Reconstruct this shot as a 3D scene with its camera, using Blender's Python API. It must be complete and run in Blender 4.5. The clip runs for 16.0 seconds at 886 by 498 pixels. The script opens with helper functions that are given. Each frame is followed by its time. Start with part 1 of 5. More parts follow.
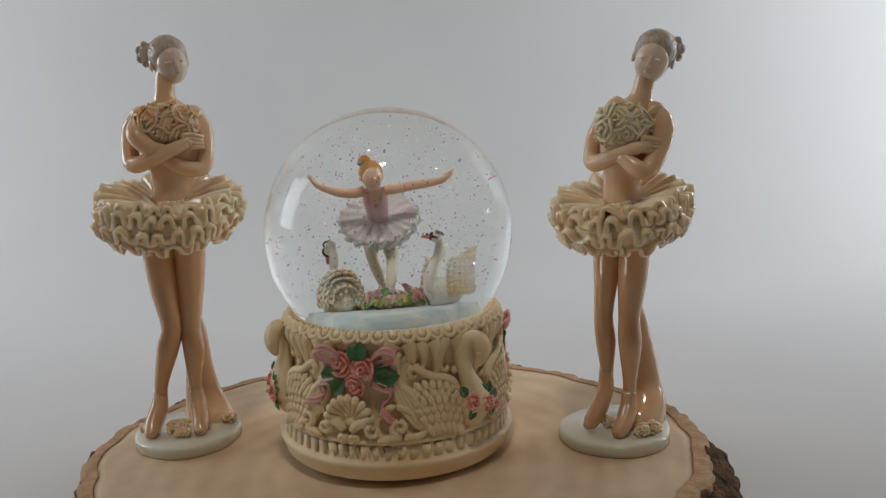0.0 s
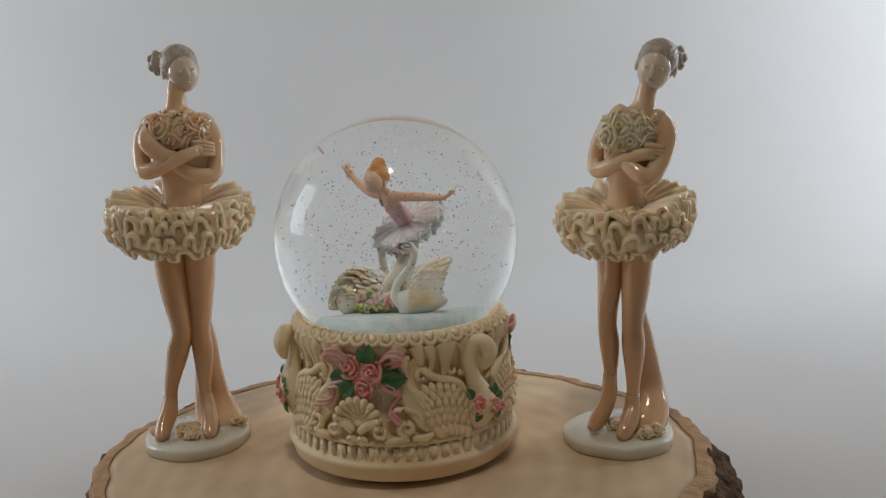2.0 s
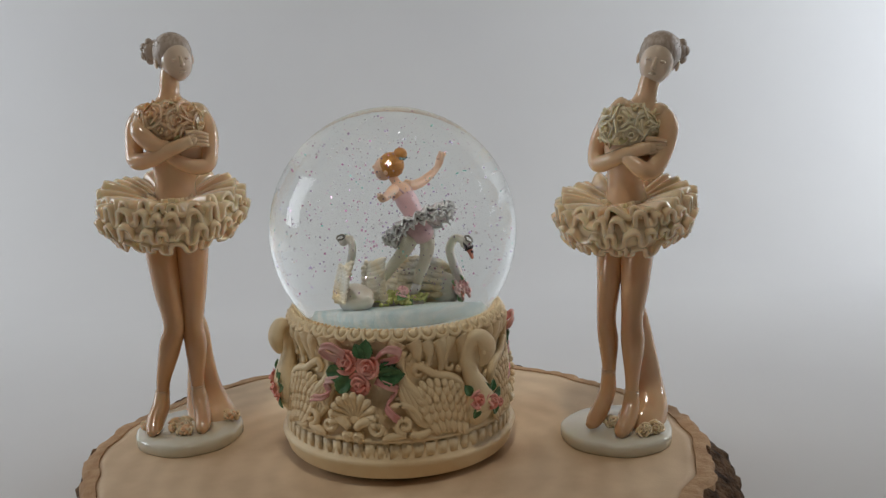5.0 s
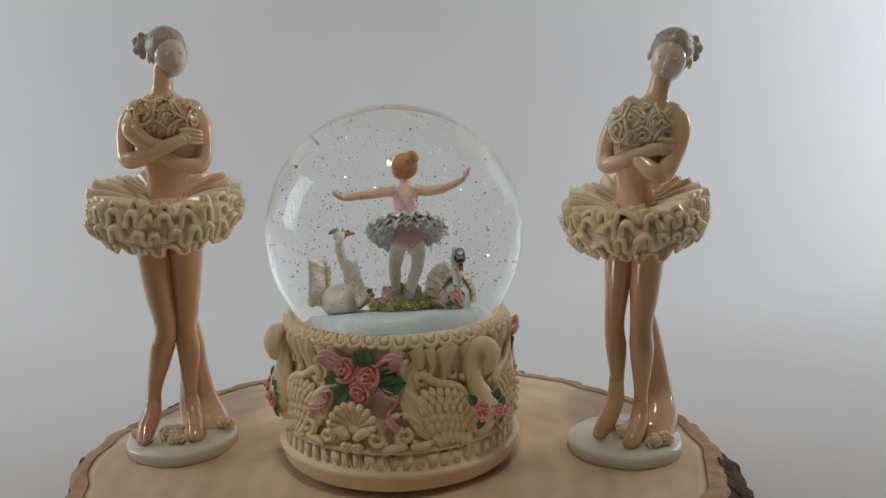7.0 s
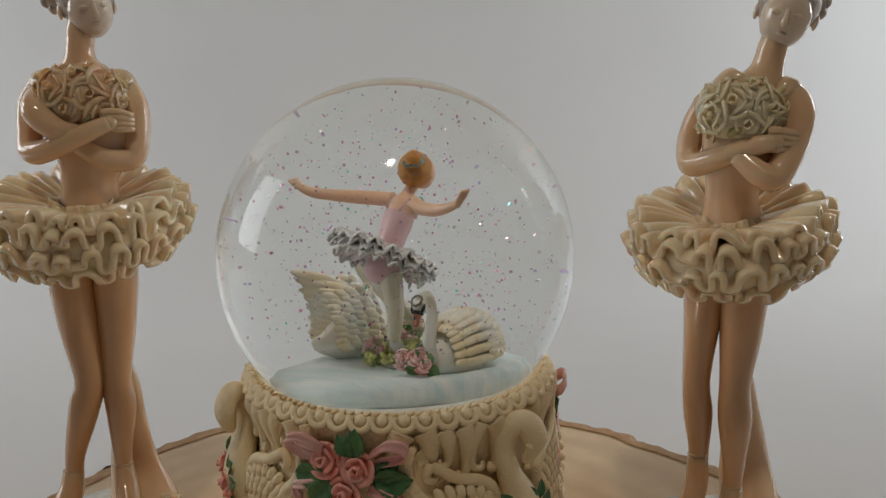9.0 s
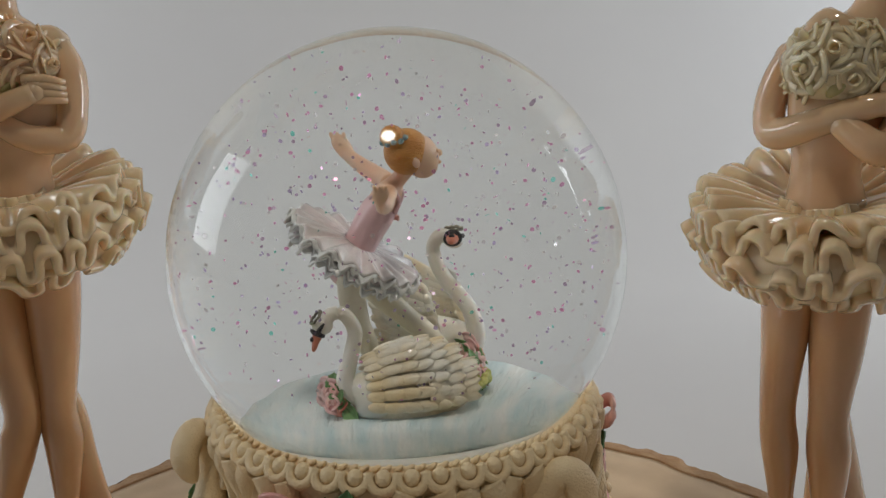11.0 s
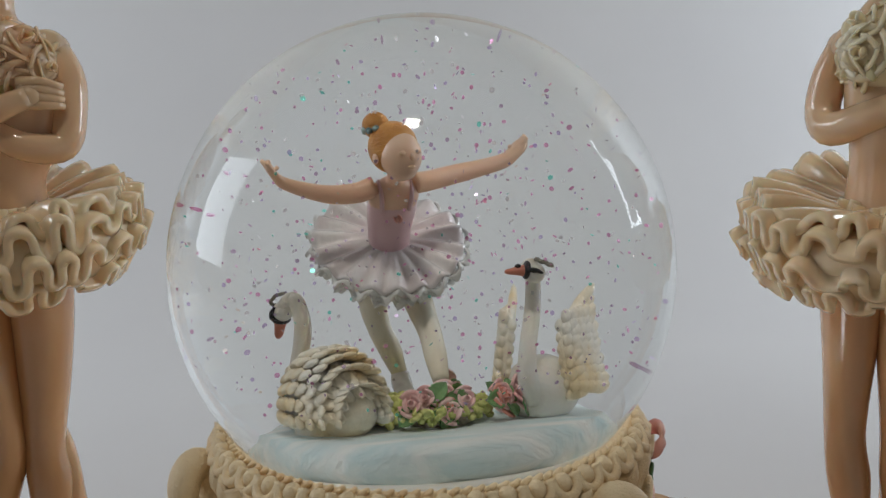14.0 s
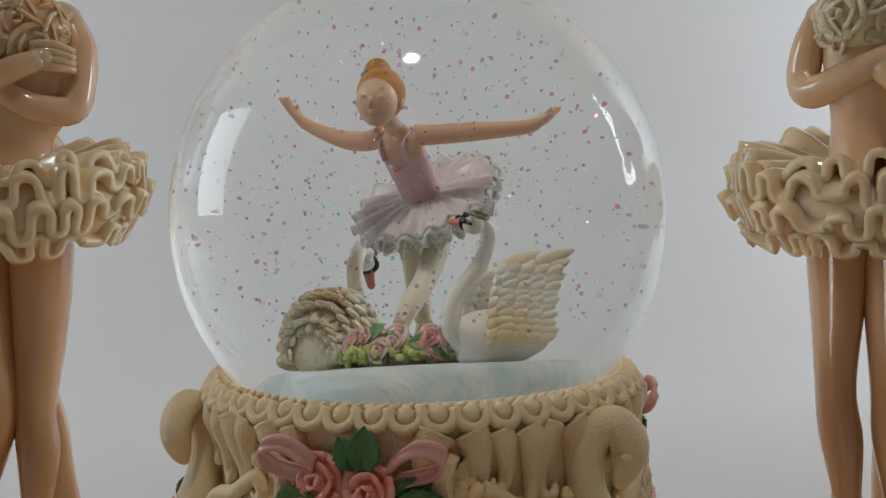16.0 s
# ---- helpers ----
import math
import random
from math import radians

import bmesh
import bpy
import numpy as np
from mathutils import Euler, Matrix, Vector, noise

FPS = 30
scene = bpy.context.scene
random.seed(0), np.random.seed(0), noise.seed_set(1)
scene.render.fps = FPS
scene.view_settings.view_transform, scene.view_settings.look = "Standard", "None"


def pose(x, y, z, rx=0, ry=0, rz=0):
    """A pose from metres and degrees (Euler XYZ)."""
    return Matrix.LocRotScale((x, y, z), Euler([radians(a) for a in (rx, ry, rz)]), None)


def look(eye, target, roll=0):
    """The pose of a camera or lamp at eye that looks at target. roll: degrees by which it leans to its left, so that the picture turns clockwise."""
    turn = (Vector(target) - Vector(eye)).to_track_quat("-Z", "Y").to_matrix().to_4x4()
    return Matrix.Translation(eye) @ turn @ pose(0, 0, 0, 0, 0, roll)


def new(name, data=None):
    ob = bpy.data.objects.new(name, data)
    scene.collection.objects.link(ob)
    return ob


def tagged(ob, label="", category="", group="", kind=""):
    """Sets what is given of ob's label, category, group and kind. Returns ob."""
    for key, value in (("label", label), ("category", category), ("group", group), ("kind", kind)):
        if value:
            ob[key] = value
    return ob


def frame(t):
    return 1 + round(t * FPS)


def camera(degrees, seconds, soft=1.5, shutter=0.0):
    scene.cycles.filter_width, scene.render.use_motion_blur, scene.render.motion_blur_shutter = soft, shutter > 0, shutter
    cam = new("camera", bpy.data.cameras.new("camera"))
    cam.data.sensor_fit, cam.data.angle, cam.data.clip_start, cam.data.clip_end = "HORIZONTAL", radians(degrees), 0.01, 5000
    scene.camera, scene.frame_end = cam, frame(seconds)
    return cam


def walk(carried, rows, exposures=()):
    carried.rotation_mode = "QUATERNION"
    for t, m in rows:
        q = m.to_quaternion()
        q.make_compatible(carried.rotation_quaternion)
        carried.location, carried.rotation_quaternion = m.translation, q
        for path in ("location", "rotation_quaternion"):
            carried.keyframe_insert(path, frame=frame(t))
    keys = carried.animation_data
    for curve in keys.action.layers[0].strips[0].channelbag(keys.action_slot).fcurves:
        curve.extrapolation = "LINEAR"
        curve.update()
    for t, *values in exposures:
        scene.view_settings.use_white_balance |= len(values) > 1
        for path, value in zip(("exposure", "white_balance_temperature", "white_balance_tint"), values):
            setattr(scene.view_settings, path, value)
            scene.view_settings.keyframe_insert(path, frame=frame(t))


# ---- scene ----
cam = camera(53.3, 16.0, soft=1.4)
ROWS = [
    (0.0, 0.0255, -0.3559, 0.1514, -0.00, -11.05, 3.16),
    (0.5, 0.0251, -0.3603, 0.1517, -0.10, -10.67, 3.22),
    (1.0, 0.0230, -0.3620, 0.1515, -0.14, -10.62, 3.02),
    (1.5, 0.0230, -0.3604, 0.1516, 0.02, -10.76, 3.10),
    (2.0, 0.0229, -0.3623, 0.1513, 0.02, -10.49, 3.15),
    (2.5, 0.0226, -0.3607, 0.1511, 0.04, -10.62, 3.02),
    (3.0, 0.0209, -0.3565, 0.1507, -0.14, -10.80, 2.88),
    (3.5, 0.0215, -0.3555, 0.1502, -0.28, -10.86, 2.77),
    (4.0, 0.0207, -0.3575, 0.1498, -0.47, -10.84, 2.70),
    (6.5, 0.0174, -0.3523, 0.1520, -0.78, -11.06, 2.48),
    (7.0, 0.0165, -0.3440, 0.1499, -0.84, -10.99, 2.32),
    (7.5, 0.0160, -0.3241, 0.1512, -0.64, -11.52, 2.18),
    (8.0, 0.0140, -0.3009, 0.1550, -0.72, -12.20, 2.03),
    (8.5, 0.0121, -0.2703, 0.1511, -0.85, -12.19, 1.95),
    (9.0, 0.0120, -0.2459, 0.1473, -0.75, -12.64, 1.98),
    (11.5, 0.0092, -0.1870, 0.1389, -0.96, -14.42, 2.99),
    (12.0, 0.0089, -0.1838, 0.1397, -1.21, -14.97, 3.17),
    (12.5, 0.0049, -0.1830, 0.1362, -1.66, -14.26, 3.21),
    (13.0, 0.0058, -0.1816, 0.1296, -0.78, -12.79, 3.46),
    (13.5, 0.0047, -0.1773, 0.1247, -0.40, -11.25, 3.21),
    (14.0, 0.0038, -0.1782, 0.1212, -0.67, -8.73, 3.32),
    (14.5, 0.0011, -0.1802, 0.1146, -1.31, -5.67, 3.19),
    (15.0, -0.0004, -0.1810, 0.1081, -1.62, -4.23, 3.25),
    (15.5, 0.0039, -0.1821, 0.0987, -0.67, -3.39, 2.78),
    (16.0, 0.0012, -0.1852, 0.0923, -1.18, -2.65, 2.54),
]
walk(cam, [(t, pose(x, y, z, 90 + pitch, roll, yaw)) for t, x, y, z, yaw, pitch, roll in ROWS],
     exposures=[(0.0, -0.23, 6500, 10), (4.0, -0.23, 6500, 10), (7.5, -0.26, 6550, 10), (9.0, -0.38, 6800, 10), (12.0, -0.26, 6550, 10), (14.5, -0.25, 6350, 10), (16.0, -0.25, 6550, 10)])

# ---- light: a white photo corner lit by a daylight window on each side and one ceiling lamp ----
world = bpy.data.worlds.new("world")
scene.world = world
world.use_nodes = True
world.node_tree.nodes["Background"].inputs[0].default_value = (0.80, 0.88, 1.0, 1)
world.node_tree.nodes["Background"].inputs[1].default_value = 0.09


def area(name, place, target, size_x, size_y, watts, colour, shape="RECTANGLE"):
    data = bpy.data.lights.new(name, "AREA")
    data.shape, data.size, data.size_y = shape, size_x, size_y
    data.energy, data.color = watts, colour
    ob = new(name, data)
    ob.matrix_world = look(place, target)
    return ob


area("window_light_right", (0.84, 0.27, 0.36), (0.53, 0.58, 0.29), 0.30, 0.40, 3.8, (0.86, 0.925, 1.0))
area("window_light_left", (-0.98, 0.22, 0.42), (-0.35, 0.55, 0.30), 0.46, 0.56, 4.0, (0.86, 0.925, 1.0))
area("ceiling_lamp_light", (-0.01, -0.60, 1.78), (0, 0.0, 0.08), 0.17, 0.17, 6.3, (1.0, 0.92, 0.81), "DISK")

# ---- sizes ----
GLOBE_Z, GLOBE_R = 0.0900, 0.0503
SLAB_TOP, SLAB_THICK = 0.0, 0.030
LEFT_BASE, RIGHT_BASE = (-0.0955, 0.0127), (0.0892, -0.0083)


# ---- materials ----
def material(name, colour, colour_2=None, scale=200.0, rough=0.5, rough_var=0.1, bump=0.1, bump_scale=None, sss=0.0,
             metal=0.0, coat=0.0, island=0.0, stretch=(1, 1, 1), specular=0.5, depth=0.001):
    m = bpy.data.materials.new(name)
    m.use_nodes = True
    nt = m.node_tree
    N, L = nt.nodes, nt.links
    b = N["Principled BSDF"]
    tc = N.new("ShaderNodeTexCoord")
    mp = N.new("ShaderNodeMapping")
    mp.inputs["Scale"].default_value = stretch
    L.new(tc.outputs["Object"], mp.inputs["Vector"])
    n1 = N.new("ShaderNodeTexNoise")
    n1.inputs["Scale"].default_value, n1.inputs["Detail"].default_value = scale, 6
    n2 = N.new("ShaderNodeTexNoise")
    n2.inputs["Scale"].default_value, n2.inputs["Detail"].default_value = bump_scale or scale * 6, 4
    for n in (n1, n2):
        L.new(mp.outputs[0], n.inputs["Vector"])
    ramp = N.new("ShaderNodeValToRGB")
    ramp.color_ramp.elements[0].position, ramp.color_ramp.elements[1].position = 0.35, 0.65
    ramp.color_ramp.elements[0].color = (*colour, 1)
    ramp.color_ramp.elements[1].color = (*(colour_2 or [c * 0.88 for c in colour]), 1)
    L.new(n1.outputs[0], ramp.inputs[0])
    out = ramp.outputs[0]
    if island:
        g = N.new("ShaderNodeNewGeometry")
        hsv = N.new("ShaderNodeHueSaturation")
        mr = N.new("ShaderNodeMapRange")
        mr.inputs[3].default_value, mr.inputs[4].default_value = 1 - island, 1 + island
        L.new(g.outputs["Random Per Island"], mr.inputs[0])
        L.new(mr.outputs[0], hsv.inputs["Value"])
        L.new(out, hsv.inputs["Color"])
        out = hsv.outputs[0]
    L.new(out, b.inputs["Base Color"])
    mr = N.new("ShaderNodeMapRange")
    mr.inputs[3].default_value, mr.inputs[4].default_value = rough - rough_var, rough + rough_var
    L.new(n1.outputs[0], mr.inputs[0])
    L.new(mr.outputs[0], b.inputs["Roughness"])
    b.inputs["Metallic"].default_value = metal
    b.inputs["Specular IOR Level"].default_value = specular
    b.inputs["Coat Weight"].default_value = coat
    b.inputs["Coat Roughness"].default_value = 0.08
    if sss:
        b.inputs["Subsurface Weight"].default_value = sss
        b.inputs["Subsurface Radius"].default_value = (1.0, 0.55, 0.3)
        b.inputs["Subsurface Scale"].default_value = 0.004
    bp = N.new("ShaderNodeBump")
    bp.inputs["Strength"].default_value, bp.inputs["Distance"].default_value = bump, depth
    L.new(n2.outputs[0], bp.inputs["Height"])
    L.new(bp.outputs[0], b.inputs["Normal"])
    return m


M_SHEET = material("white_sheet", (0.80, 0.80, 0.80), (0.77, 0.77, 0.775), 5, 0.85, 0.05, 0.05, 60, specular=0.2)
# grey of the added, unseen walls; its value sets the bounce light
M_WALL = material("unseen_bounce_wall", (0.43, 0.42, 0.40), (0.38, 0.38, 0.37), 4, 0.9, 0.05, 0.1, 80)
M_SKIN = material("cream_glazed_resin", (0.87, 0.60, 0.37), (0.79, 0.48, 0.27), 45, 0.14, 0.04, 0.04, 500, sss=0.2, coat=0.9)
M_FACE = material("pale_glazed_face", (0.86, 0.68, 0.52), (0.80, 0.60, 0.44), 60, 0.12, 0.04, 0.03, 500, sss=0.15, coat=0.9)
# amber of the legs, deepened with the shade under the skirt
M_LEG = material("shaded_amber_glazed_tights", (0.58, 0.30, 0.13), (0.74, 0.45, 0.24), 38, 0.14, 0.04, 0.04, 500, sss=0.2, coat=0.9, stretch=(1, 1, 0.4))
M_TUTU = material("ivory_glazed_ruffle", (0.95, 0.76, 0.50), (0.89, 0.64, 0.39), 70, 0.15, 0.06, 0.05, 600, sss=0.25, coat=0.7)
M_FLOWER = material("pale_peach_bouquet", (0.96, 0.73, 0.46), (0.96, 0.53, 0.29), 90, 0.2, 0.06, 0.05, 600, sss=0.25, coat=0.5)
M_FLOWER_Y = material("pale_yellow_bouquet", (0.97, 0.84, 0.57), (0.95, 0.76, 0.46), 90, 0.2, 0.06, 0.05, 600, sss=0.25, coat=0.5)
M_LEAF_PALE = material("pale_olive_leaf", (0.62, 0.55, 0.24), (0.74, 0.62, 0.36), 120, 0.22, 0.06, 0.05, 600, sss=0.2, coat=0.4)
M_DISC = material("pale_glazed_resin", (0.73, 0.70, 0.58), (0.67, 0.63, 0.50), 60, 0.18, 0.05, 0.04, 500, sss=0.1, coat=0.5)
M_SHOE = material("amber_glazed_slipper", (0.62, 0.36, 0.18), (0.68, 0.44, 0.26), 60, 0.18, 0.05, 0.04, 500, sss=0.3, coat=0.4)
M_HAIR = material("grey_brown_hair", (0.58, 0.47, 0.38), (0.40, 0.31, 0.24), 260, 0.22, 0.06, 0.25, 1500, coat=0.3, stretch=(3, 3, 0.7))
M_BASE = material("cream_cast_resin", (0.96, 0.80, 0.52), (0.89, 0.67, 0.39), 60, 0.38, 0.1, 0.45, 2000, depth=0.0009)
M_FOOT = material("dark_rubber_foot", (0.05, 0.035, 0.02), None, 200, 0.6)
M_ROSE = material("coral_pink_rose_paint", (0.86, 0.29, 0.22), (0.90, 0.48, 0.40), 220, 0.28, 0.08, 0.1, 1500)
M_BOW = material("pink_ribbon_paint", (0.84, 0.36, 0.34), (0.86, 0.54, 0.48), 160, 0.26, 0.08, 0.1, 1500)
M_LEAF = material("dark_green_leaf_paint", (0.045, 0.14, 0.05), (0.10, 0.24, 0.09), 300, 0.38, 0.08, 0.2, 1500)
M_SILL_W = material("white_swan_resin", (0.88, 0.87, 0.83), (0.84, 0.80, 0.70), 150, 0.42, 0.08, 0.2, 1200, sss=0.1)
M_WING = material("cream_swan_feathers", (0.95, 0.93, 0.85), (0.88, 0.72, 0.44), 110, 0.5, 0.08, 0.3, 1200)
M_BEAK = material("orange_beak_paint", (0.62, 0.20, 0.12), None, 200, 0.35)
M_BLACK = material("black_mask_paint", (0.012, 0.012, 0.014), None, 200, 0.35)
M_GOLD = material("dull_gold_crown_paint", (0.36, 0.33, 0.26), (0.12, 0.11, 0.09), 600, 0.35, 0.1, 0.2, metal=0.6)
M_POND = material("pale_blue_pond_paint", (0.62, 0.80, 0.84), (0.88, 0.93, 0.93), 120, 0.40, 0.1, 0.6, 500, stretch=(0.35, 2.6, 1))
M_MOSS = material("yellow_green_moss", (0.84, 0.83, 0.34), (0.56, 0.62, 0.20), 260, 0.6, 0.1, 0.7, 900)
M_LEAF_POND = material("mid_green_leaf_paint", (0.14, 0.32, 0.12), (0.24, 0.44, 0.18), 300, 0.38, 0.08, 0.2, 1500)
M_ROCK = material("grey_brown_rock", (0.55, 0.50, 0.45), (0.40, 0.36, 0.33), 220, 0.6, 0.1, 0.7, 900)
M_DOLL = material("doll_skin_paint", (0.87, 0.58, 0.41), (0.85, 0.53, 0.36), 60, 0.40, 0.06, 0.05, 800, sss=0.15)
M_DOLL_HAIR = material("ginger_hair_paint", (0.70, 0.33, 0.08), (0.56, 0.23, 0.04), 260, 0.42, 0.08, 0.5, 1400, stretch=(1, 1, 3))
M_LEOTARD = material("pearl_pink_leotard", (0.76, 0.52, 0.54), (0.70, 0.45, 0.47), 160, 0.32, 0.06, 0.1, 1200, coat=0.3)
M_NET = material("pearl_white_tutu", (0.82, 0.81, 0.81), (0.78, 0.70, 0.71), 160, 0.24, 0.08, 0.2, 1200, coat=0.5)
M_HEM = material("silver_white_hem", (0.82, 0.84, 0.84), (0.88, 0.88, 0.87), 200, 0.24, 0.08, 0.2, 1200)
M_TIGHTS = material("cream_tights", (0.89, 0.85, 0.73), (0.82, 0.75, 0.58), 120, 0.45, 0.08, 0.1, 1200)
M_SILVER = material("teal_silver_hair_beads", (0.16, 0.28, 0.30), (0.42, 0.52, 0.50), 900, 0.3, 0.1, 0.3, metal=0.4)
M_PALE_ROSE = material("pale_pink_flower_paint", (0.88, 0.48, 0.48), (0.92, 0.70, 0.68), 300, 0.4, 0.08, 0.1, 1500)


def wood_material():
    m = bpy.data.materials.new("pale_end_grain_wood")
    m.use_nodes = True
    nt = m.node_tree
    N, L = nt.nodes, nt.links
    b = N["Principled BSDF"]
    tc = N.new("ShaderNodeTexCoord")
    wob = N.new("ShaderNodeTexNoise")
    wob.inputs["Scale"].default_value, wob.inputs["Detail"].default_value = 14, 3
    L.new(tc.outputs["Object"], wob.inputs["Vector"])
    mix = N.new("ShaderNodeVectorMath")
    mix.operation = "MULTIPLY_ADD"
    mix.inputs[1].default_value = (0.022, 0.022, 0)
    L.new(wob.outputs["Color"], mix.inputs[0])
    L.new(tc.outputs["Object"], mix.inputs[2])
    wave = N.new("ShaderNodeTexWave")
    wave.wave_type, wave.rings_direction = "RINGS", "Z"
    wave.inputs["Scale"].default_value, wave.inputs["Distortion"].default_value = 26, 2.0
    wave.inputs["Detail"].default_value, wave.inputs["Detail Scale"].default_value = 3, 2
    L.new(mix.outputs[0], wave.inputs["Vector"])
    big = N.new("ShaderNodeTexNoise")
    big.inputs["Scale"].default_value, big.inputs["Detail"].default_value = 34, 8
    L.new(tc.outputs["Object"], big.inputs["Vector"])
    fine = N.new("ShaderNodeTexNoise")
    fine.inputs["Scale"].default_value, fine.inputs["Detail"].default_value = 900, 3
    L.new(tc.outputs["Object"], fine.inputs["Vector"])
    r1 = N.new("ShaderNodeValToRGB")
    r1.color_ramp.elements[0].position, r1.color_ramp.elements[1].position = 0.3, 0.75
    r1.color_ramp.elements[0].color, r1.color_ramp.elements[1].color = (0.80, 0.62, 0.42, 1), (0.60, 0.42, 0.26, 1)
    L.new(big.outputs[0], r1.inputs[0])
    r2 = N.new("ShaderNodeValToRGB")
    r2.color_ramp.elements[0].color, r2.color_ramp.elements[1].color = (0.93, 0.92, 0.90, 1), (1, 1, 1, 1)
    L.new(wave.outputs[0], r2.inputs[0])
    mul = N.new("ShaderNodeMix")
    mul.data_type, mul.blend_type = "RGBA", "MULTIPLY"
    mul.inputs[0].default_value = 1
    L.new(r1.outputs[0], mul.inputs[6])
    L.new(r2.outputs[0], mul.inputs[7])
    L.new(mul.outputs[2], b.inputs["Base Color"])
    b.inputs["Roughness"].default_value = 0.62
    b.inputs["Specular IOR Level"].default_value = 0.3
    bp = N.new("ShaderNodeBump")
    bp.inputs["Strength"].default_value, bp.inputs["Distance"].default_value = 0.25, 0.0004
    L.new(fine.outputs[0], bp.inputs["Height"])
    L.new(bp.outputs[0], b.inputs["Normal"])
    return m


M_WOOD = wood_material()
M_CAMBIUM = material("tan_inner_bark", (0.44, 0.25, 0.12), (0.56, 0.36, 0.20), 160, 0.75, 0.08, 0.6, 700)
M_BARK = material("dark_rough_bark", (0.035, 0.022, 0.015), (0.22, 0.13, 0.075), 130, 0.9, 0.05, 0.9, 420, depth=0.003, specular=0.2)


def glass_material():
    m = bpy.data.materials.new("clear_water_globe_glass")
    m.use_nodes = True
    nt = m.node_tree
    N, L = nt.nodes, nt.links
    N.remove(N["Principled BSDF"])
    out = N["Material Output"]
    g = N.new("ShaderNodeBsdfGlass")
    g.inputs["IOR"].default_value = 1.36
    g.inputs["Roughness"].default_value = 0.0
    g.inputs["Color"].default_value = (0.985, 0.995, 0.985, 1)
    L.new(g.outputs[0], out.inputs["Surface"])
    return m


M_GLASS = glass_material()
LENS = 1.34      # how much the filled globe enlarges what is in it


def glitter_material(name, metal):
    m = bpy.data.materials.new(name)
    m.use_nodes = True
    nt = m.node_tree
    N, L = nt.nodes, nt.links
    b = N["Principled BSDF"]
    g = N.new("ShaderNodeNewGeometry")
    ramp = N.new("ShaderNodeValToRGB")
    ramp.color_ramp.interpolation = "CONSTANT"
    e = ramp.color_ramp.elements
    e[0].position, e[0].color = 0.0, (0.96, 0.50, 0.76, 1)
    e[1].position, e[1].color = 0.3, (0.80, 0.66, 0.95, 1)
    for p, c in ((0.5, (0.97, 0.92, 0.95, 1)), (0.72, (0.74, 0.56, 0.76, 1)), (0.86, (0.35, 0.95, 0.85, 1)), (0.93, (0.88, 0.38, 0.62, 1))):
        q = e.new(p)
        q.color = c
    L.new(g.outputs["Random Per Island"], ramp.inputs[0])
    L.new(ramp.outputs[0], b.inputs["Base Color"])
    b.inputs["Metallic"].default_value, b.inputs["Roughness"].default_value = metal, 0.2
    t = N.new("ShaderNodeBsdfTransparent")
    L.new(ramp.outputs[0], t.inputs["Color"])
    mix = N.new("ShaderNodeMixShader")
    mix.inputs[0].default_value = 0.66 - 0.16 * metal
    L.new(b.outputs[0], mix.inputs[1])
    L.new(t.outputs[0], mix.inputs[2])
    L.new(mix.outputs[0], N["Material Output"].inputs["Surface"])
    return m


M_GLITTER = glitter_material("iridescent_glitter", 0.0)
M_GLINT = glitter_material("mirror_glitter", 1.0)


# ---- mesh helpers ----
def finish(bm, smooth=True):
    bmesh.ops.recalc_face_normals(bm, faces=bm.faces)
    for f in bm.faces:
        f.smooth = smooth
    return bm


def part(name, bm, material, parent=None, label="", smooth=True):
    """One bmesh as one mesh object; material may be a list of slots."""
    finish(bm, smooth)
    me = bpy.data.meshes.new(name)
    bm.to_mesh(me)
    bm.free()
    for m in (material if isinstance(material, (list, tuple)) else [material]):
        me.materials.append(m)
    ob = new(name, me)
    if parent:
        ob.parent = parent
    return tagged(ob, label)


def again(ob, parent, m):
    """A further part on the mesh of ob."""
    o = new(ob.name.split(".")[0], ob.data)
    o.parent = parent
    o.matrix_basis = m
    return o


def sections(points, n):
    """Catmull-Rom through points, n steps a span. A point is a tuple of any length."""
    P = [np.array(p, float) for p in points]
    P = [2 * P[0] - P[1], *P, 2 * P[-1] - P[-2]]
    out = []
    for i in range(1, len(P) - 2):
        for k in range(n):
            t = k / n
            a, b, c, d = P[i - 1:i + 3]
            out.append(0.5 * (2 * b + (c - a) * t + (2 * a - 5 * b + 4 * c - d) * t * t + (3 * b - a - 3 * c + d) * t ** 3))
    out.append(P[-2])
    return out


def tube(bm, points, n=4, seg=14, mat=0, m=None, side=(1, 0, 0)):
    """A limb through points (x, y, z, radius) or (x, y, z, radius across, radius deep)."""
    S = sections([p if len(p) == 5 else (*p, p[3]) for p in points], n)
    rings = []
    for i, s in enumerate(S):
        a, b = S[max(i - 1, 0)], S[min(i + 1, len(S) - 1)]
        d = Vector(b[:3] - a[:3]).normalized()
        u = Vector(side) - d * d.dot(Vector(side))
        if u.length < 0.05:
            u = d.orthogonal()
        u.normalize()
        w = d.cross(u)
        ring = []
        for k in range(seg):
            q = 2 * math.pi * k / seg
            p = Vector(s[:3]) + u * (math.cos(q) * max(s[3], 1e-5)) + w * (math.sin(q) * max(s[4], 1e-5))
            ring.append(bm.verts.new(m @ p if m else p))
        rings.append(ring)
    for a, b in zip(rings, rings[1:]):
        for k in range(seg):
            f = bm.faces.new((a[k], a[(k + 1) % seg], b[(k + 1) % seg], b[k]))
            f.material_index = mat
    for ring in (rings[0], rings[-1]):
        f = bm.faces.new(ring)
        f.material_index = mat
    return bm


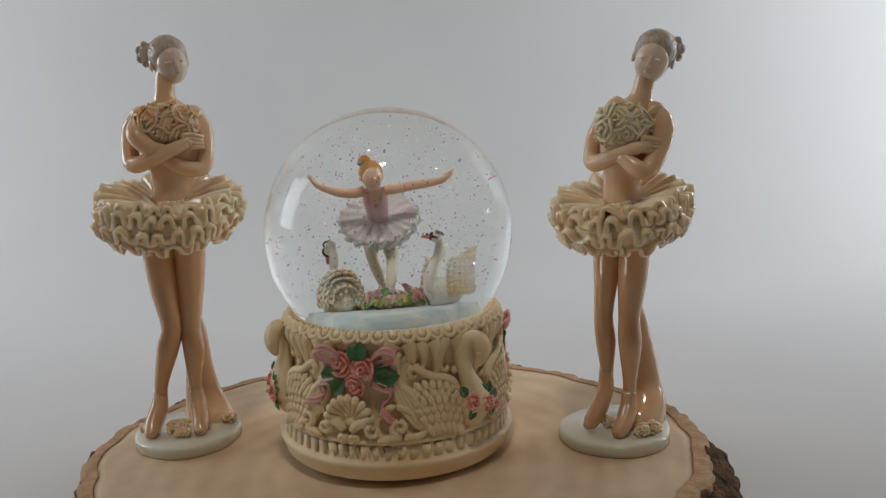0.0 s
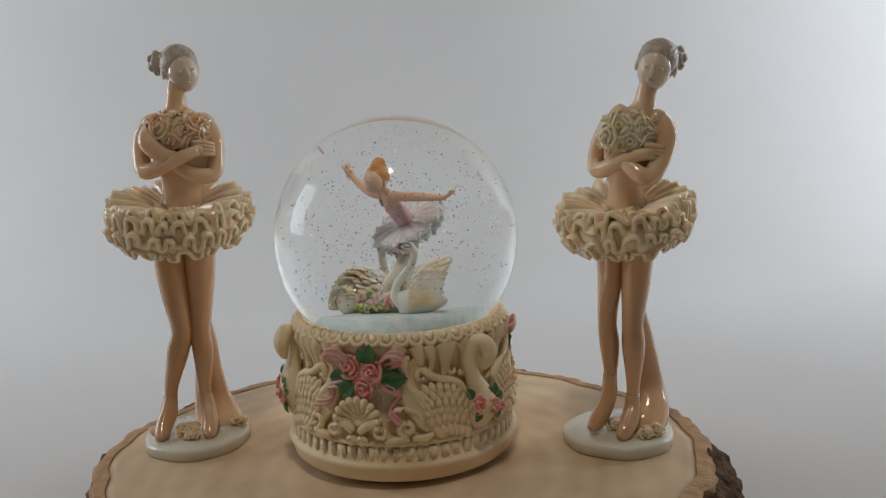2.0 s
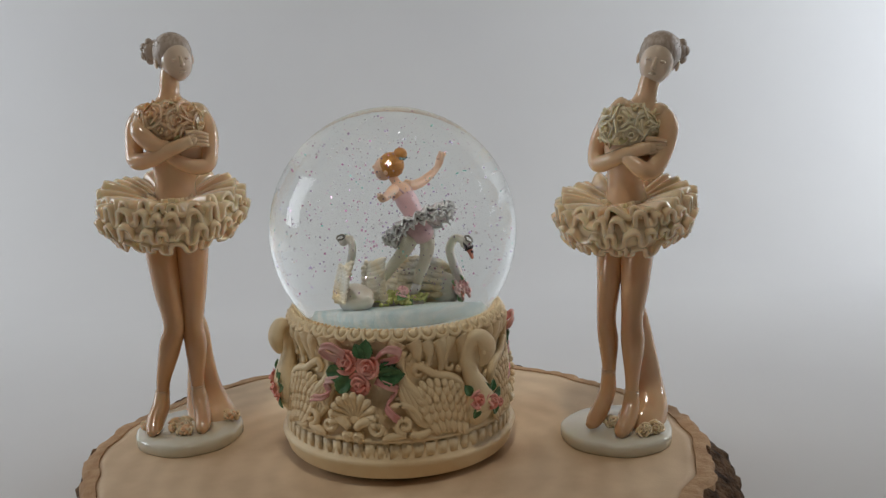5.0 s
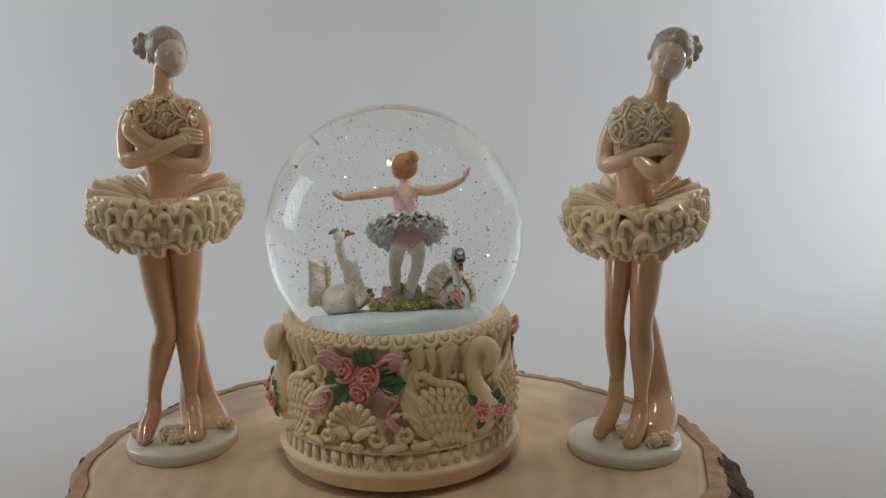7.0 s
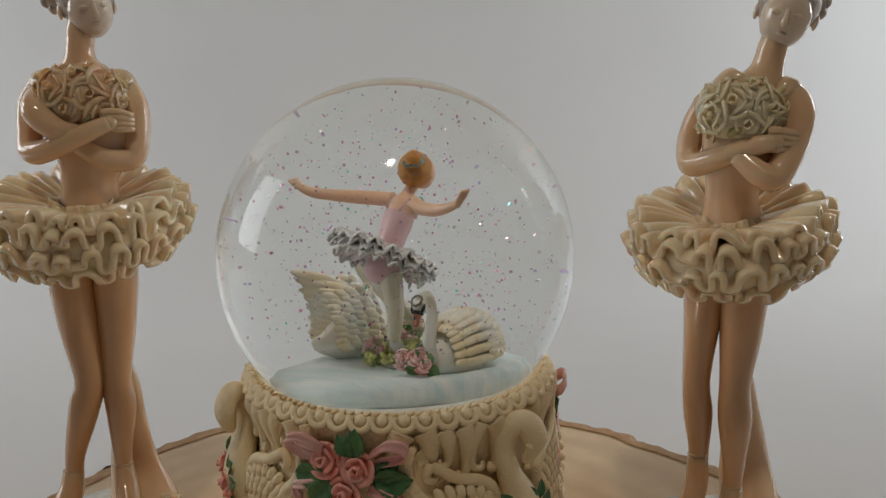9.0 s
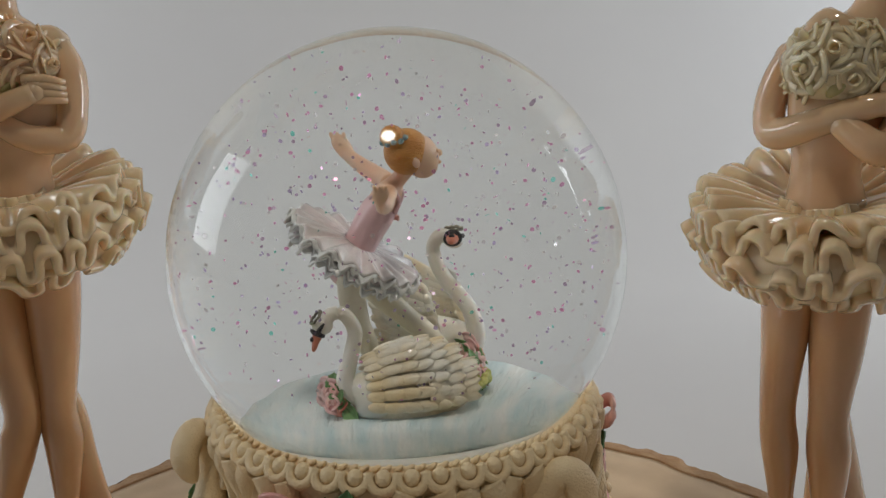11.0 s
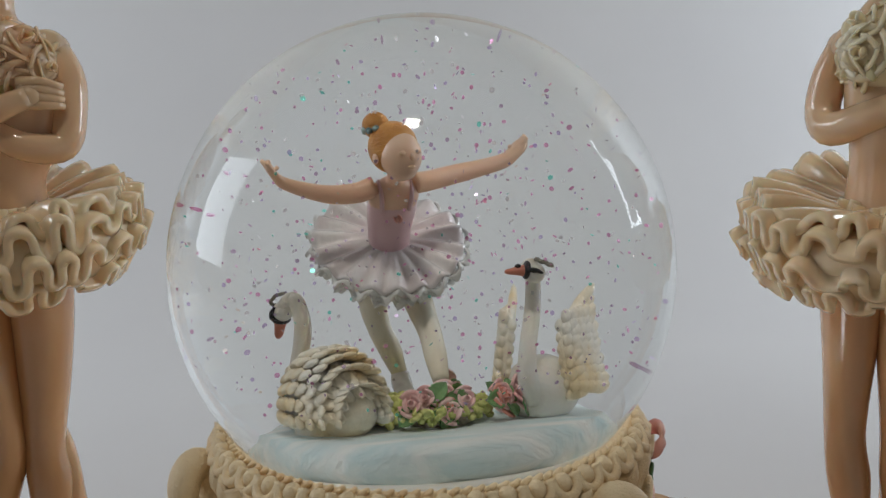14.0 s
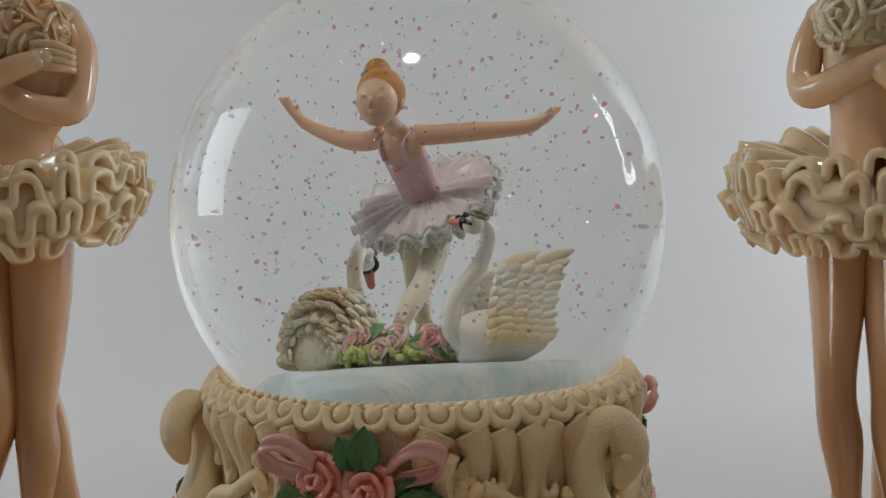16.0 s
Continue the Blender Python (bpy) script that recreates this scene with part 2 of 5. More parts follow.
def ball(bm, centre, radii, mat=0, turn=None, u=16, v=10, m=None):
    t = Matrix.Translation(centre) @ (turn.to_4x4() if turn else Matrix()) @ Matrix.Diagonal((*radii, 1))
    t = m @ t if m else t
    add = bm.verts.new
    low, top = add(t @ Vector((0, 0, -1))), add(t @ Vector((0, 0, 1)))
    rings = []
    for i in range(1, v):
        p = -math.pi / 2 + math.pi * i / v
        rings.append([add(t @ Vector((math.cos(p) * math.cos(2 * math.pi * k / u), math.cos(p) * math.sin(2 * math.pi * k / u), math.sin(p)))) for k in range(u)])
    for k in range(u):
        n = (k + 1) % u
        faces = [(low, rings[0][n], rings[0][k]), (top, rings[-1][k], rings[-1][n])]
        faces += [(x[k], x[n], y[n], y[k]) for x, y in zip(rings, rings[1:])]
        for f in faces:
            bm.faces.new(f).material_index = mat


def lathe(bm, profile, seg=96, wave=None, mat=0, closed=True):
    rings = []
    for i, (r, z) in enumerate(profile):
        ring = []
        for k in range(seg):
            q = 2 * math.pi * k / seg
            rr = r + (wave(i, q) if wave else 0)
            ring.append(bm.verts.new((rr * math.cos(q), rr * math.sin(q), z)))
        rings.append(ring)
    for a, b in zip(rings, rings[1:]):
        for k in range(seg):
            f = bm.faces.new((a[k], a[(k + 1) % seg], b[(k + 1) % seg], b[k]))
            f.material_index = mat
    if closed:
        for ring in (rings[0], rings[-1]):
            bm.faces.new(ring).material_index = mat
    return bm


def sheet(bm, grid, thick, mat=0, wrap=False):
    """A curved sheet with thickness from rows of points; wrap joins the ends of each row."""
    rows, cols = len(grid), len(grid[0])
    nrm = []
    for i in range(rows):
        line = []
        for j in range(cols):
            a = grid[min(i + 1, rows - 1)][j] - grid[max(i - 1, 0)][j]
            if wrap:
                b = grid[i][(j + 1) % cols] - grid[i][j - 1]
            else:
                b = grid[i][min(j + 1, cols - 1)] - grid[i][max(j - 1, 0)]
            c = a.cross(b)
            line.append(c.normalized() if c.length > 1e-12 else Vector((0, 0, 1)))
        nrm.append(line)
    top = [[bm.verts.new(grid[i][j] + nrm[i][j] * thick / 2) for j in range(cols)] for i in range(rows)]
    low = [[bm.verts.new(grid[i][j] - nrm[i][j] * thick / 2) for j in range(cols)] for i in range(rows)]

    def face(*v):
        if len(set(v)) == len(v):
            bm.faces.new(v).material_index = mat
    last = cols if wrap else cols - 1
    for i in range(rows - 1):
        for j in range(last):
            k = (j + 1) % cols
            face(top[i][j], top[i][k], top[i + 1][k], top[i + 1][j])
            face(low[i][j], low[i + 1][j], low[i + 1][k], low[i][k])
    for j in range(last):
        k = (j + 1) % cols
        face(top[0][j], low[0][j], low[0][k], top[0][k])
        face(top[-1][j], top[-1][k], low[-1][k], low[-1][j])
    if not wrap:
        for i in range(rows - 1):
            face(top[i][0], top[i + 1][0], low[i + 1][0], low[i][0])
            face(top[i][-1], low[i][-1], low[i + 1][-1], top[i + 1][-1])
    return bm


def rose(bm, r, m, mat=0, petals=9, rng=None, split=False, thick=0.10, fill=0.42):
    """A rose that opens along +z: a tight spiral heart and cupped petals round it."""
    rng = rng or random.Random(3)
    made = []
    for k in range(petals):
        if split:
            bm = bmesh.new()
            made.append(bm)
        ring = 0 if k < 3 else (1 if k < 6 else 2)
        rad = r * (0.22, 0.52, 0.86)[ring]
        high = r * (0.62, 0.50, 0.28)[ring]
        span = (2.6, 1.9, 1.6)[ring]
        a0 = k * 2.399 + rng.uniform(-0.2, 0.2)
        grid = []
        for i in range(5):
            v = i / 4
            line = []
            for j in range(7):
                w = j / 6 * 2 - 1
                q = a0 + w * span / 2
                edge = 1 - 0.35 * w * w
                rr = rad * (0.35 + 0.65 * math.sin(v * 1.45)) + (0.16 * r * v * v * v if ring else 0)
                z = -0.25 * r + (high + 0.25 * r) * v * edge - (0.16 * r * max(0, v - 0.8) * 5 * (ring > 0))
                line.append(m @ Vector((rr * math.cos(q), rr * math.sin(q), z)))
            grid.append(line)
        sheet(bm, grid, r * thick, mat)
    if split:
        bm = bmesh.new()
    ball(bm, (0, 0, -0.1 * r), (fill * r, fill * r, 0.3 * r), mat, m=m, u=10, v=6)
    return [bm, *made] if split else bm


def leaf(bm, length, width, m, mat=0):
    """A folded, toothed leaf along +x, its face to +z."""
    grid = []
    for i in range(-4, 5):
        v = i / 4
        line = []
        for j in range(13):
            u = j / 12
            w = width / 2 * math.sin(math.pi * min(1, u * 0.96 + 0.04)) ** 0.75 * (1 + 0.14 * (j % 2))
            line.append(m @ Vector((u * length, v * w, abs(v) * w * 0.45 - 0.10 * length * u * u + 0.02 * length * math.sin(u * 22) * abs(v))))
        grid.append(line)
    return sheet(bm, grid, width * 0.07, mat)


# ---- the white corner round the table top ----
def room():
    rng = range
    bm = bmesh.new()
    line = [(-1.30, -SLAB_THICK), (0.34, -SLAB_THICK)]
    for k in rng(1, 13):
        q = k / 12 * math.pi / 2
        line.append((0.34 + 0.24 * math.sin(q), -SLAB_THICK + 0.24 * (1 - math.cos(q))))
    line.append((0.58, 1.9))
    grid = [[Vector((x, y, z)) for y, z in line] for x in [-1.5 + 0.25 * i for i in rng(13)]]
    sheet(bm, grid, 0.004)
    ob = part("backdrop", bm, M_SHEET)
    tagged(ob, "seamless white backdrop sheet curving up behind the table top", "backdrop", kind="structure")
    # walls and ceiling out of view, added only to control bounce light
    for name, lo, hi in (("bounce_wall_left", (-1.62, -1.4, -0.2), (-1.52, 0.8, 2.0)), ("bounce_wall_right", (1.52, -1.4, -0.2), (1.62, 0.8, 2.0)),
                         ("bounce_wall_front", (-1.62, -1.5, -0.2), (1.62, -1.4, 2.0)), ("ceiling", (-1.62, -1.5, 2.0), (1.62, 0.8, 2.1))):
        bm = bmesh.new()
        bmesh.ops.create_cube(bm, size=1)
        c = [(a + b) / 2 for a, b in zip(lo, hi)]
        bmesh.ops.transform(bm, matrix=Matrix.Translation(c) @ Matrix.Diagonal((*[b - a for a, b in zip(lo, hi)], 1)), verts=bm.verts)
        tagged(part(name, bm, M_WALL, smooth=False), "unseen surface added to close the set and bounce light", "wall", kind="structure")


room()


# ---- the wood slice ----
def outline(q):
    """Radius of the slice's face in the direction q."""
    angles = [-40, -24, -13, 0, 19, 38, 57, 90, 125, 157, 173, 187, 205, 270, 320]
    radii = [0.113, 0.115, 0.1220, 0.1242, 0.1265, 0.1190, 0.118, 0.121, 0.126, 0.129, 0.1235, 0.1155, 0.112, 0.113, 0.113]
    d = math.degrees(q) % 360
    d = d - 360 if d > 320 else d
    r = sum(float(np.interp(d + o, angles, radii)) for o in (-5, -2.5, 0, 2.5, 5)) / 5
    return r + 0.0007 * math.sin(9 * q) + 0.0006 * math.sin(23 * q + 1) + 0.0003 * math.sin(41 * q)


def wood_slice():
    thing = new("wood_slice")
    thing.location = (-0.006, -0.017, 0)
    tagged(thing, "round pale wood slice with rough dark bark edge on white sheet", "wood slice")
    seg = 360
    bm = bmesh.new()
    rings = []
    for s, z in ((0.0, 0), (0.5, 0), (0.97, 0), (1.0, -0.0004), (1.0, -SLAB_THICK), (0.5, -SLAB_THICK)):
        rings.append([bm.verts.new((s * outline(2 * math.pi * k / seg) * math.cos(2 * math.pi * k / seg),
                                    s * outline(2 * math.pi * k / seg) * math.sin(2 * math.pi * k / seg), z)) for k in range(seg)]
                     if s else [bm.verts.new((0, 0, 0))])
    for a, b in zip(rings, rings[1:]):
        for k in range(seg):
            if len(a) == 1:
                bm.faces.new((a[0], b[k], b[(k + 1) % seg]))
            else:
                bm.faces.new((a[k], a[(k + 1) % seg], b[(k + 1) % seg], b[k]))
    part("wood_face", bm, M_WOOD, thing)
    bm = bmesh.new()
    grid = []
    for s, z in ((-0.1, -0.0004), (0.35, -0.0005), (0.7, -0.0008), (0.95, -0.0016), (1.0, -0.0030), (1.0, -SLAB_THICK + 0.001)):
        line = []
        for k in range(seg):
            q = 2 * math.pi * k / seg
            w = 0.0060 + 0.0015 * noise.noise(Vector((math.cos(q) * 3, math.sin(q) * 3, 2))) + 0.0018 * noise.noise(Vector((math.cos(q) * 26, math.sin(q) * 26, 5)))
            r = outline(q) + 0.0008 + w * s
            line.append(Vector((r * math.cos(q), r * math.sin(q), z + 0.0012 * s * noise.noise(Vector((math.cos(q) * 30, math.sin(q) * 30, s * 3))))))
        grid.append(line)
    sheet(bm, grid, 0.0012, wrap=True)
    part("inner_bark", bm, M_CAMBIUM, thing, "tan inner bark ring", smooth=False)
    bm = bmesh.new()
    grid = []
    steps = 16
    for i in range(steps + 1):
        v = i / steps
        line = []
        for k in range(seg * 2):
            q = math.pi * k / seg
            c, s = math.cos(q), math.sin(q)
            lump = noise.fractal(Vector((c * 9, s * 9, v * 2.2)), 0.9, 2.1, 5)
            ridge = noise.noise(Vector((c * 34, s * 34, v * 3)))
            flare = 0.0095 * math.exp(-((q - 6.2 + 2 * math.pi * (q < 2)) / 0.35) ** 2) * math.sin(min(1, v * 1.5) * 1.57)
            r = outline(q) + 0.0046 + flare + 0.0030 * math.sin(min(1, v * 1.6) * 1.57) + 0.0044 * lump * min(1, 0.3 + v * 3) + 0.0022 * ridge * min(1, 0.3 + v * 3)
            z = -0.0020 - (SLAB_THICK - 0.0026) * v + 0.0022 * lump * (1 - v) ** 3
            line.append(Vector((r * c, r * s, z)))
        grid.append(line)
    sheet(bm, grid, 0.002, wrap=True)
    part("bark", bm, M_BARK, thing, "rough dark brown bark", smooth=False)


wood_slice()


# ---- the two glazed dancer figurines ----
def ruffle_skirt(bm, centre, turn, radius, mat, seed, seg=480):
    """A tutu: a pleated dish round the waist and thick, tightly waved flounces hanging from its edge."""
    rng = random.Random(seed)
    m = Matrix.Translation(centre) @ turn.to_4x4()
    k = radius / 0.031
    core = [m @ (Vector((r * math.cos(q), r * math.sin(q), z)) * k) for r, z in ((0.006, 0.0040), (0.018, 0.0066), (0.0262, 0.0078), (0.0288, 0.0030), (0.0284, -0.0020), (0.0256, -0.0062), (0.0200, -0.0084), (0.006, -0.0080)) for q in [2 * math.pi * i / 48 for i in range(48)]]
    core = [bm.verts.new(p) for p in core]
    for i in range(7):
        for j in range(48):
            bm.faces.new((core[i * 48 + j], core[i * 48 + (j + 1) % 48], core[i * 48 + 48 + (j + 1) % 48], core[i * 48 + 48 + j])).material_index = mat

    def flounce(r0, z0, r1, z1, waves, high, sag, over, start):
        p, p2, p3 = (rng.uniform(0, 6.28) for _ in range(3))
        out = Vector((r1 - r0, z1 - z0)).normalized()
        grid = []
        for i in range(13):
            v = i / 12
            w = max(0, (v - start) / (1 - start))
            w = w * w * (3 - 2 * w)
            line = []
            for j in range(seg):
                q = 2 * math.pi * j / seg
                f = waves * q + 1.3 * math.sin(3 * q + p2) + 0.9 * math.sin(8 * q + p3) + 0.3 * math.sin(17 * q + p) + p
                size = high * (1 + 0.34 * math.sin(5 * q + p3) + 0.26 * math.sin(13 * q + p2))
                d = size * w * math.sin(f)
                r = r0 + (r1 - r0) * v - out.y * d + 0.0007 * w * math.sin(7 * q + p)
                z = z0 + (z1 - z0) * v + out.x * d + sag * math.sin(v * math.pi) - 0.0005 * w * math.sin(4 * q + p3)
                tw = -over * w * math.sin(2 * f) / waves
                line.append(m @ (Vector((r * math.cos(q + tw), r * math.sin(q + tw), z)) * k))
            grid.append(line)
        sheet(bm, grid, 0.0018, mat, wrap=True)

    flounce(0.0072, 0.0052, 0.0278, 0.0096, 23, 0.0022, 0.0008, 0.40, 0.0)
    flounce(0.0195, 0.0062, 0.0304, 0.0056, 24, 0.0029, 0.0016, 0.52, 0.2)
    flounce(0.0215, 0.0022, 0.0306, -0.0014, 25, 0.0029, 0.0016, 0.55, 0.2)
    flounce(0.0195, -0.0030, 0.0270, -0.0074, 23, 0.0025, 0.0012, 0.52, 0.2)
    flounce(0.0092, 0.0050, 0.0074, 0.0078, 22, 0.0008, 0.0, 0.40, 0.0)


def dancer(name, label, place, d, seed, flower):
    """One glazed figurine with crossed arms and a bouquet, as one mesh."""
    bm = bmesh.new()
    rng = random.Random(seed)
    SKIN, TUTU, FLOWER, DISC, SHOE, HAIR, LEAF, LEG, FACE = range(9)
    # foot disc with a rounded edge
    lathe(bm, [(0.0222, 0.0), (0.0228, 0.0006), (0.0229, 0.0038), (0.0226, 0.0046), (0.0216, 0.0052), (0.012, 0.0056), (0.001, 0.0058)], 72, mat=DISC,
          wave=lambda i, q: 0.0004 * math.sin(3 * q + seed) + 0.0002 * math.sin(7 * q))
    for leg in d["legs"]:
        tube(bm, leg, 6, 20, LEG)
    for shoe in d["shoes"]:
        tube(bm, shoe, 5, 14, SHOE)
        a = shoe[0]
        for dz in (0.0, 0.0011):
            ball(bm, (a[0], a[1], a[2] + dz - 0.0006), (a[3] * 1.08, a[3] * 1.08, 0.0005), SHOE, u=14, v=6)
    tube(bm, d["drape"], 6, 20, SKIN)
    tube(bm, d["torso"], 6, 28, SKIN)
    for arm in d["arms"]:
        tube(bm, arm, 6, 18, SKIN)
        ball(bm, arm[0][:3], (arm[0][3] * 1.06,) * 3, SKIN, u=16, v=10)
        ball(bm, arm[-1][:3], (arm[-1][3] * 1.15, arm[-1][3] * 0.9, arm[-1][3] * 1.0), SKIN, u=14, v=8)
    for (x, y, z), r in d["shoulders"]:
        ball(bm, (x, y, z), (r, r * 0.9, r), SKIN, u=18, v=12)
    for finger in d["fingers"]:
        tube(bm, finger, 3, 8, SKIN)
    # head: skull, jaw, nose, ear, hair cap and bun
    c, tilt = Vector(d["head"]), Euler([radians(a) for a in d["turn"]]).to_matrix()
    hm = Matrix.Translation(c) @ tilt.to_4x4()
    ball(bm, (0, 0.0018, 0.0016), (0.0082, 0.0086, 0.0090), HAIR, m=hm, u=32, v=20)
    ball(bm, (0, -0.0025, -0.0018), (0.0066, 0.0065, 0.0084), FACE, m=hm, u=32, v=20)
    for s in (-1, 1):
        ball(bm, (s * 0.0028, -0.0082, -0.0006), (0.0013, 0.0008, 0.0007), FACE, m=hm, u=10, v=6)
    ball(bm, (0, -0.0085, -0.0058), (0.0015, 0.0010, 0.0006), FACE, m=hm, u=10, v=6)
    ball(bm, (0, -0.0030, -0.0056), (0.0046, 0.0050, 0.0046), FACE, m=hm, u=24, v=14)
    tube(bm, [(0, -0.0086, 0.0006, 0.0006), (0, -0.0095, -0.0014, 0.0008), (0, -0.0100, -0.0028, 0.0010), (0, -0.0086, -0.0036, 0.0006)], 3, 8, FACE, hm)
    for s in (-1, 1):
        ball(bm, (s * 0.0078, 0.0012, -0.0016), (0.0009, 0.0016, 0.0024), FACE, m=hm, u=10, v=6)
    for k in range(9):
        a = -1.2 + 2.4 * k / 8
        tube(bm, [(0.0075 * math.sin(a), -0.0042 * math.cos(a) + 0.001, 0.0084 * math.cos(a * 0.72) + 0.0002, 0.0002), (0.0074 * math.sin(a), 0.004, 0.0080 * math.cos(a * 0.8) + 0.0014, 0.0006),
                  (0.0042 * math.sin(a), 0.0098, 0.0042 * math.cos(a) + 0.001, 0.0008)], 4, 6, HAIR, hm)
    b = Vector(d["bun"])
    ball(bm, b, (0.0042, 0.0042, 0.0048), HAIR, u=16, v=10)
    for k in range(7):
        q = k * 2 * math.pi / 7
        ball(bm, b + Vector((0.0032 * math.cos(q), -0.001, 0.0036 * math.sin(q))), (0.0019, 0.0021, 0.0022), HAIR, u=8, v=6)
    # bouquet of small roses and leaves against the chest
    o, size = Vector(d["bouquet"]), Vector(d["spread"])
    ball(bm, o, size * 1.16, FLOWER, u=20, v=12)
    n = 19
    for k in range(n):
        z = 1 - 1.55 * (k + 0.5) / n
        a = k * 2.399963
        s = math.sqrt(max(0, 1 - z * z))
        dirn = Vector((s * math.cos(a), s * math.sin(a), z))
        if dirn.y > 0.35:
            continue
        p = o + Vector((dirn.x * size.x, dirn.y * size.y, dirn.z * size.z))
        q = dirn.to_track_quat("Z", "Y").to_matrix().to_4x4()
        rose(bm, rng.uniform(0.0048, 0.0060), Matrix.Translation(p) @ q, FLOWER, 11, rng, thick=0.08, fill=0.95)
        if k % 3 == 0:
            side = Matrix.Rotation(rng.uniform(0, 6.28), 4, "Z")
            ball(bm, (0.0036, 0, 0.0006), (0.0026, 0.0014, 0.0006), LEAF, m=Matrix.Translation(p) @ q @ side, u=10, v=6)
    # skirt
    ruffle_skirt(bm, d["skirt"], Euler([radians(a) for a in d["skirt_turn"]]).to_matrix(), d["skirt_r"], TUTU, seed)
    # little flowers by the feet
    for x, y, r in d["flowers"]:
        for k in range(4):
            m = pose(x + rng.uniform(-0.0022, 0.0022), y + rng.uniform(-0.0012, 0.0012), 0.0066 + rng.uniform(0, 0.0008), rng.uniform(10, 50), rng.uniform(-30, 30), 0)
            rose(bm, r * rng.uniform(1.0, 1.5), m, TUTU if k % 2 else FLOWER, 7, rng, thick=0.16)
    for v in bm.verts:
        v.co.x += float(np.interp(v.co.z, d["shift_z"], d["shift_x"]))
    ob = part(name, bm, [M_SKIN, M_TUTU, flower, M_DISC, M_SHOE, M_HAIR, M_LEAF_PALE, M_LEG, M_FACE])
    ob.location = (*place, SLAB_TOP)
    return tagged(ob, label, "figurine", "pair of dancer figurines")


